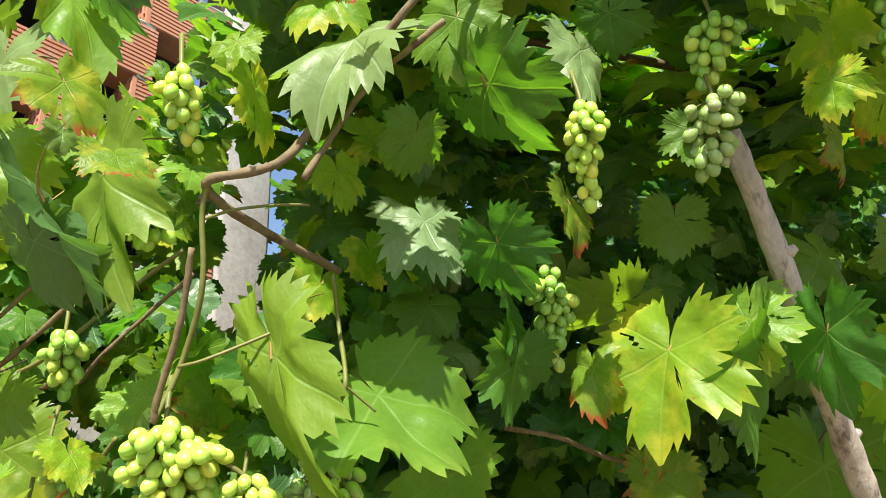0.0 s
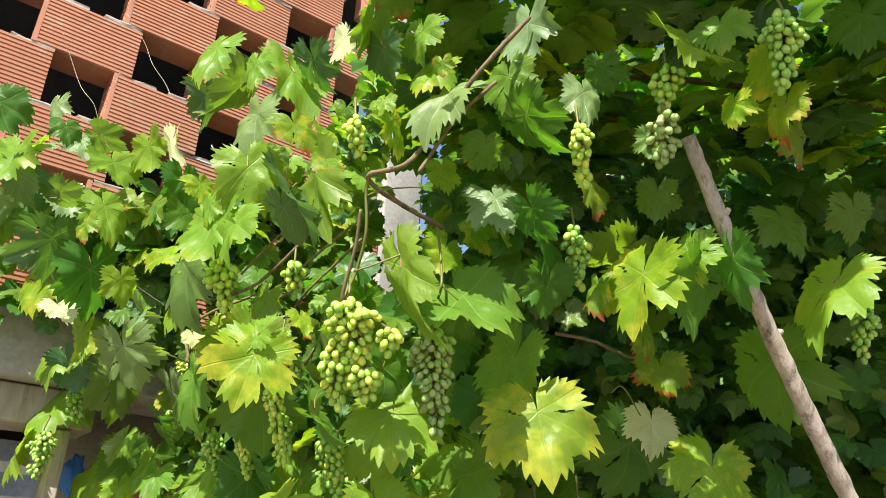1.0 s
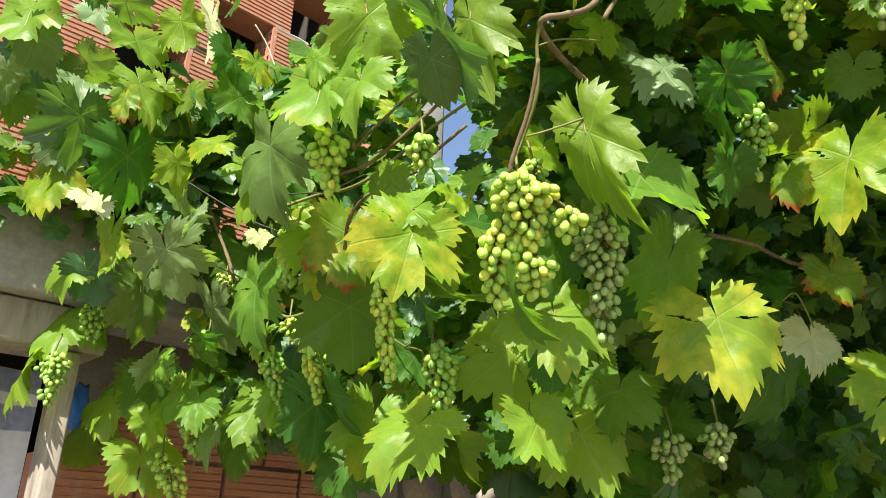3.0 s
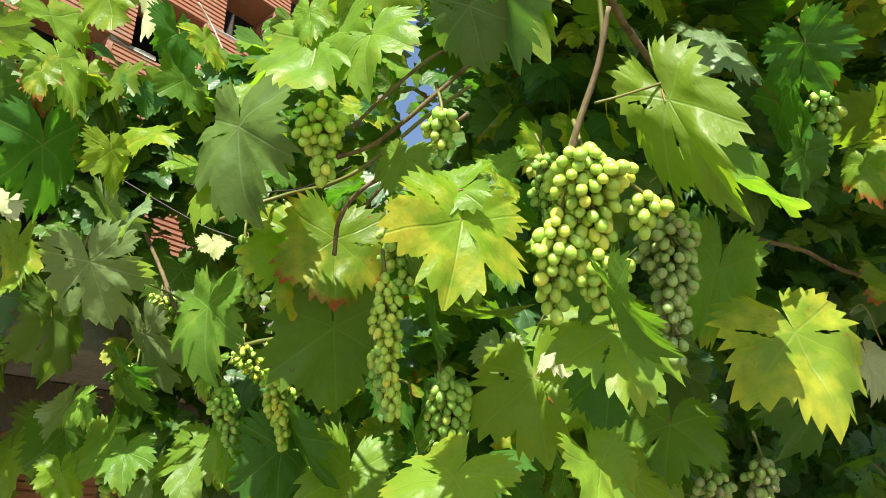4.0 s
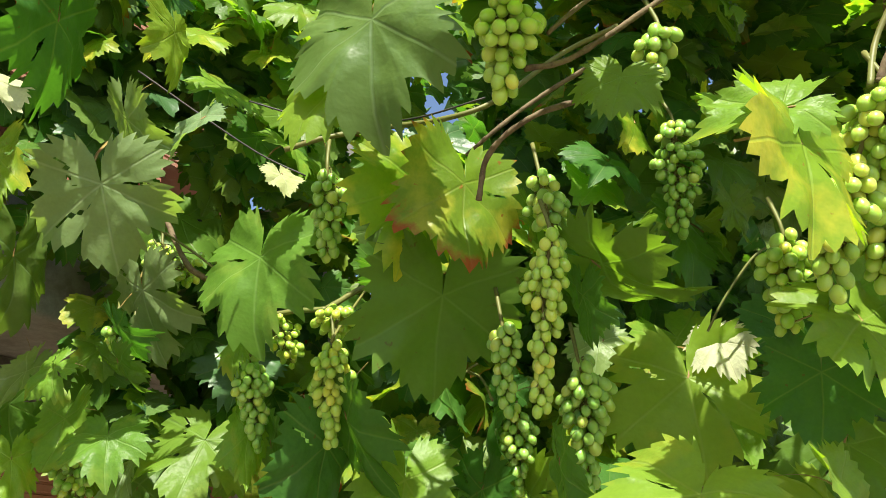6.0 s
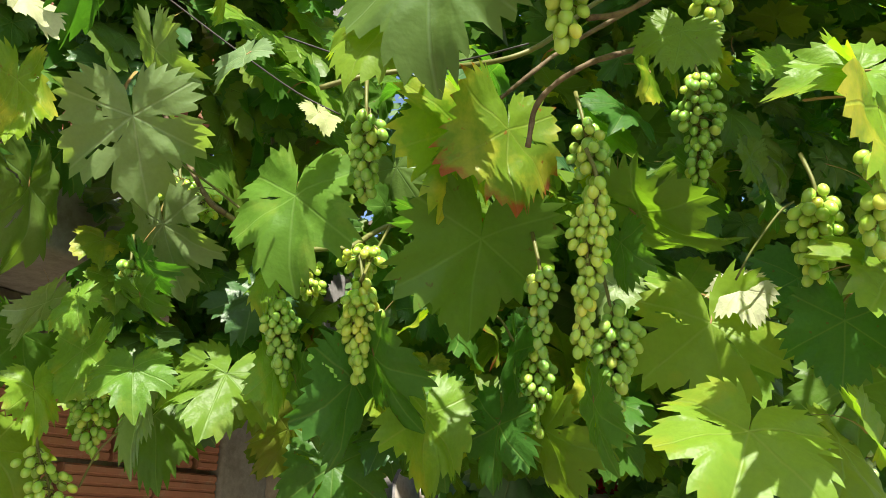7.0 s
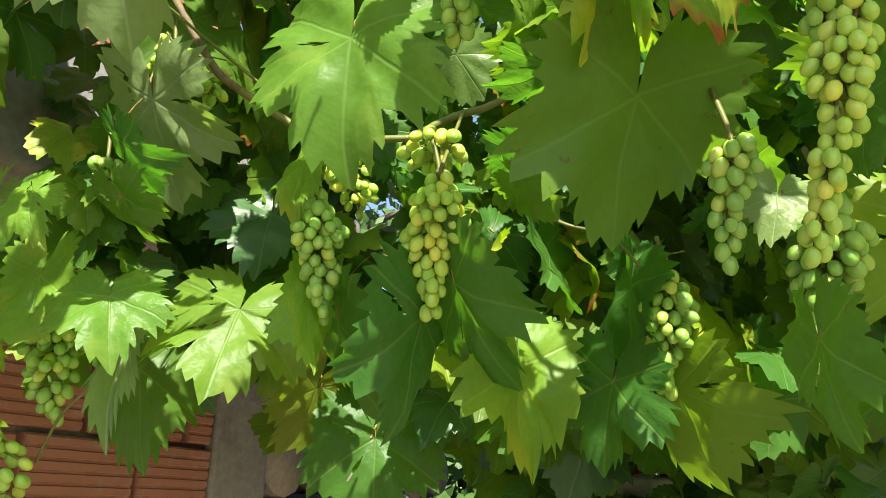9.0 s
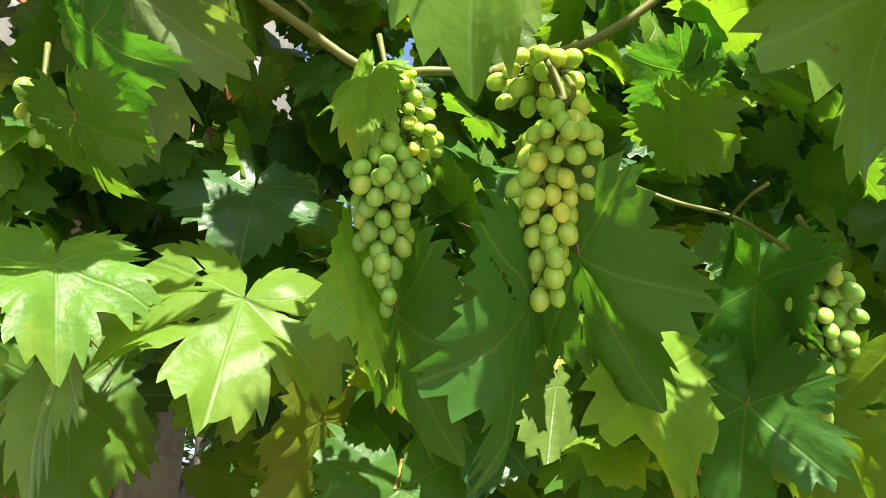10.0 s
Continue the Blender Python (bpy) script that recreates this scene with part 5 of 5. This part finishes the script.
def tree(x, y, height, spread, seed):
    """A leafy tree: tapered trunk, limbs, and a crown of small leaf sprays with gaps."""
    rng = random.Random(seed)
    t = tagged(new("tree"), "leafy green tree standing beyond the vine", "tree", "trees behind the house")
    t.location = (x, y, 0)
    bm = bmesh.new()
    tube(bm, [(0, 0, -0.1), (0.05, 0.02, height * 0.35), (-0.05, 0.05, height * 0.6), (0, 0, height * 0.9)], [height * 0.03, height * 0.022, height * 0.012, height * 0.004], 9, 5, 0.2, seed)
    ends = []
    for i in range(11):
        a, h = rng.uniform(0, 6.28), height * rng.uniform(0.3, 0.85)
        e = Vector((math.cos(a) * spread * rng.uniform(0.5, 0.95), math.sin(a) * spread * rng.uniform(0.5, 0.95), h + height * rng.uniform(0.05, 0.2)))
        tube(bm, [(0, 0, h), e * 0.5 + Vector((0, 0, h * 0.55)), e], [height * 0.010, height * 0.006, height * 0.002], 6, 4, 0.2, seed + i)
        ends.append((Vector((0, 0, h)), e))
    part("trunk", bm, FAR_BARK, t)
    verts, faces = [], []
    for i in range(2600):
        a, b = rng.choice(ends)
        c = a.lerp(b, rng.uniform(0.35, 1.1)) + Vector((rng.gauss(0, 1), rng.gauss(0, 1), rng.gauss(0, 0.8))) * spread * 0.16
        n, s = Vector((rng.gauss(0, 1), rng.gauss(0, 1), rng.gauss(0.4, 1))).normalized(), rng.uniform(0.06, 0.13)
        u = n.orthogonal().normalized()
        w = n.cross(u)
        k = len(verts)
        verts += [c - u * s, c - w * s * 0.45, c + u * s, c + w * s * 0.45]
        faces.append((k, k + 1, k + 2, k + 3))
    me = bpy.data.meshes.new("crown")
    me.from_pydata([tuple(v) for v in verts], [], faces)
    me.materials.append(FAR_LEAF)
    crown = new("crown", me)
    crown.parent = t
    crown["kind"] = "stuff"


def hedge(x0, y0, x1, y1, height, seed, count=9000):
    """Dense shrubs behind the yard."""
    rng = random.Random(seed)
    verts, faces = [], []
    for i in range(count):
        f = rng.random()
        h = height * (0.75 + 0.25 * math.sin(f * 9 + seed))
        c = Vector((x0 + (x1 - x0) * f + rng.gauss(0, 0.12), y0 + (y1 - y0) * f + rng.gauss(0, 0.25), h * rng.random() ** 0.7))
        n, q = Vector((rng.gauss(0, 1), rng.gauss(-0.6, 1), rng.gauss(0.5, 1))).normalized(), rng.uniform(0.06, 0.13)
        u = n.orthogonal().normalized()
        w = n.cross(u)
        k = len(verts)
        verts += [c - u * q, c - w * q * 0.5, c + u * q, c + w * q * 0.5]
        faces.append((k, k + 1, k + 2, k + 3))
    me = bpy.data.meshes.new("hedge")
    me.from_pydata([tuple(v) for v in verts], [], faces)
    me.materials.append(FAR_LEAF)
    tagged(new("hedge", me), "dense dark green shrubs behind the yard", "hedge", kind="stuff")


hedge(-0.6, 5.2, 3.5, 4.4, 3.0, 3)
hedge(3.2, 4.6, 6.5, 1.5, 3.4, 5)


def woodpile():
    """Split and round logs stacked beyond the column, each a thing of its own."""
    rng = random.Random(8)
    for row in range(9):
        for i in range(6 - row % 2):
            r = rng.uniform(0.075, 0.105)
            bm = bmesh.new()
            tube(bm, [(0, -0.28, 0), (rng.uniform(-0.01, 0.01), 0.1, rng.uniform(-0.01, 0.01)), (0, 0.45, 0)], [r, r * 0.97, r * 0.94], 12, 5, 0.22, row * 9 + i)
            for f in bm.faces:
                if len(f.verts) > 4:
                    f.material_index = 1
            ob = finish("log", bm, (LOG_BARK, LOG_END))
            ob.matrix_world = WALL @ pose(S_END + 0.38 + (i + (row % 2) * 0.5) * 0.20, 0.55, 0.20 + row * 0.185, 0, rng.uniform(0, 360), rng.uniform(-6, 6))
            tagged(ob, "grey rough-barked log in the firewood stack", "log", "stacked firewood")


woodpile()


def potted_shrub():
    t = tagged(new("potted_shrub"), "small leafy shrub in a dark grey plastic pot on the firewood", "potted plant")
    t.matrix_world = WALL @ pose(S_END + 0.74, 0.95, 1.74)
    bm = bmesh.new()
    tube(bm, [(0, 0, 0), (0, 0, 0.09), (0, 0, 0.17), (0, 0, 0.18)], [0.075, 0.085, 0.10, 0.108], 18, 4)
    part("pot", bm, WIRE, t, "dark grey pot")
    rng = random.Random(5)
    bm = bmesh.new()
    for k in range(420):
        c = Vector((rng.gauss(0, 0.10), rng.gauss(0, 0.10), 0.30 + rng.gauss(0, 0.09)))
        n = Vector((rng.gauss(0, 1), rng.gauss(-0.5, 1), rng.gauss(0.5, 1))).normalized()
        u = n.orthogonal().normalized() * 0.022
        w = n.cross(u).normalized() * 0.012
        bm.faces.new([bm.verts.new(c + q) for q in (-u, -w, u, w)])
    part("shrub_leaves", bm, FAR_LEAF, t)["kind"] = "stuff"
    bm = bmesh.new()
    box(bm, (S_END + 0.45, 0.86, 0.0), (S_END + 1.5, 1.3, 1.74), 0.02)
    ob = finish("stone_block", bm, CONCRETE)
    ob.matrix_world = WALL
    tagged(ob, "rough grey stone block wall under the pot", "stone wall", kind="structure")
    ob.name = "wall_stone"


potted_shrub()


def yard_wall():
    bm = bmesh.new()
    box(bm, (0.70, 2.32, 0.0), (4.2, 2.50, 1.66), 0.02)
    tagged(finish("wall_yard", bm, WHITE_WALL), "low whitewashed yard wall", "wall", kind="structure")
    for i in range(3):
        f = tagged(new("red_flower"), "bright red geranium on the low white wall", "flower", "red flowers on the yard wall")
        f.location = ((0.87, 0.95, 1.17)[i], 2.40, 1.66)
        rng = random.Random(i)
        high = (0.05, 0.04, 0.24)[i]
        bm = bmesh.new()
        tube(bm, [(0, 0, 0), (0.01, 0, high * 0.5), (0, 0.01, high - 0.01)], [0.006, 0.005, 0.004], 6, 3)
        part("flower_stem", bm, GREEN_CANE, f)
        bm = bmesh.new()
        for k in range(26):
            c = Vector((rng.gauss(0, 0.035), rng.gauss(0, 0.03), high + rng.gauss(0, 0.025)))
            n = (c - Vector((0, 0, high - 0.02))).normalized()
            u = n.orthogonal().normalized() * 0.022
            w = n.cross(u).normalized() * 0.022
            bm.faces.new([bm.verts.new(c + q) for q in (-u, -w * 0.8 + n * 0.004, u, w * 0.8 + n * 0.004)])
        part("petals", bm, RED_PETAL, f)


yard_wall()
tree(1.2, 7.5, 6.5, 2.2, 1)
tree(4.2, 7.0, 6.5, 2.4, 2)
tree(7.0, 6.0, 6.0, 2.4, 3)
tree(2.6, 10.5, 7.5, 2.8, 4)
tree(6.5, 10.0, 8.0, 3.0, 5)


def window():
    """The window beside the brick wall: weathered frame, curtain with broad stripes behind glass."""
    w = tagged(new("window_1"), "old timber window with a pale striped curtain", "window", kind="structure")
    w.matrix_world = WALL
    bm = bmesh.new()
    box(bm, (0.146, -0.01, 0.9), (0.184, 0.09, Z_SLAB[0] - 0.115), 0.006)
    part("window_frame", bm, GREY_WOOD, w, "split grey weathered timber post")
    bm = bmesh.new()
    n = 60
    grid = [[bm.verts.new((-1.6 + 1.80 * i / n, 0.360 + 0.012 * math.sin(i * 0.9) + 0.006 * math.sin(i * 2.3), z)) for i in range(n + 1)] for z in (0.9, 1.3, 1.6, Z_SLAB[0] - 0.11)]
    for a, b in zip(grid, grid[1:]):
        for i in range(n):
            bm.faces.new((a[i], a[i + 1], b[i + 1], b[i]))
    part("curtain", bm, CURTAIN, w, "pale curtain with broad blue stripes")


def blue_scrap():
    bm = bmesh.new()
    bmesh.ops.create_icosphere(bm, subdivisions=3, radius=0.03)
    for v in bm.verts:
        v.co *= 1 + 0.5 * noise.noise(v.co * 60)
        v.co.z *= 1.8
        v.co.y *= 0.5
    ob = finish("plastic_bag", bm, BLUE_PLASTIC)
    ob.matrix_world = WALL @ pose(0.255, RECESS - 0.012, 1.80)
    tagged(ob, "crumpled bright blue plastic bag stuffed beside the post", "bag")


blue_scrap()
window()
brick_walls()
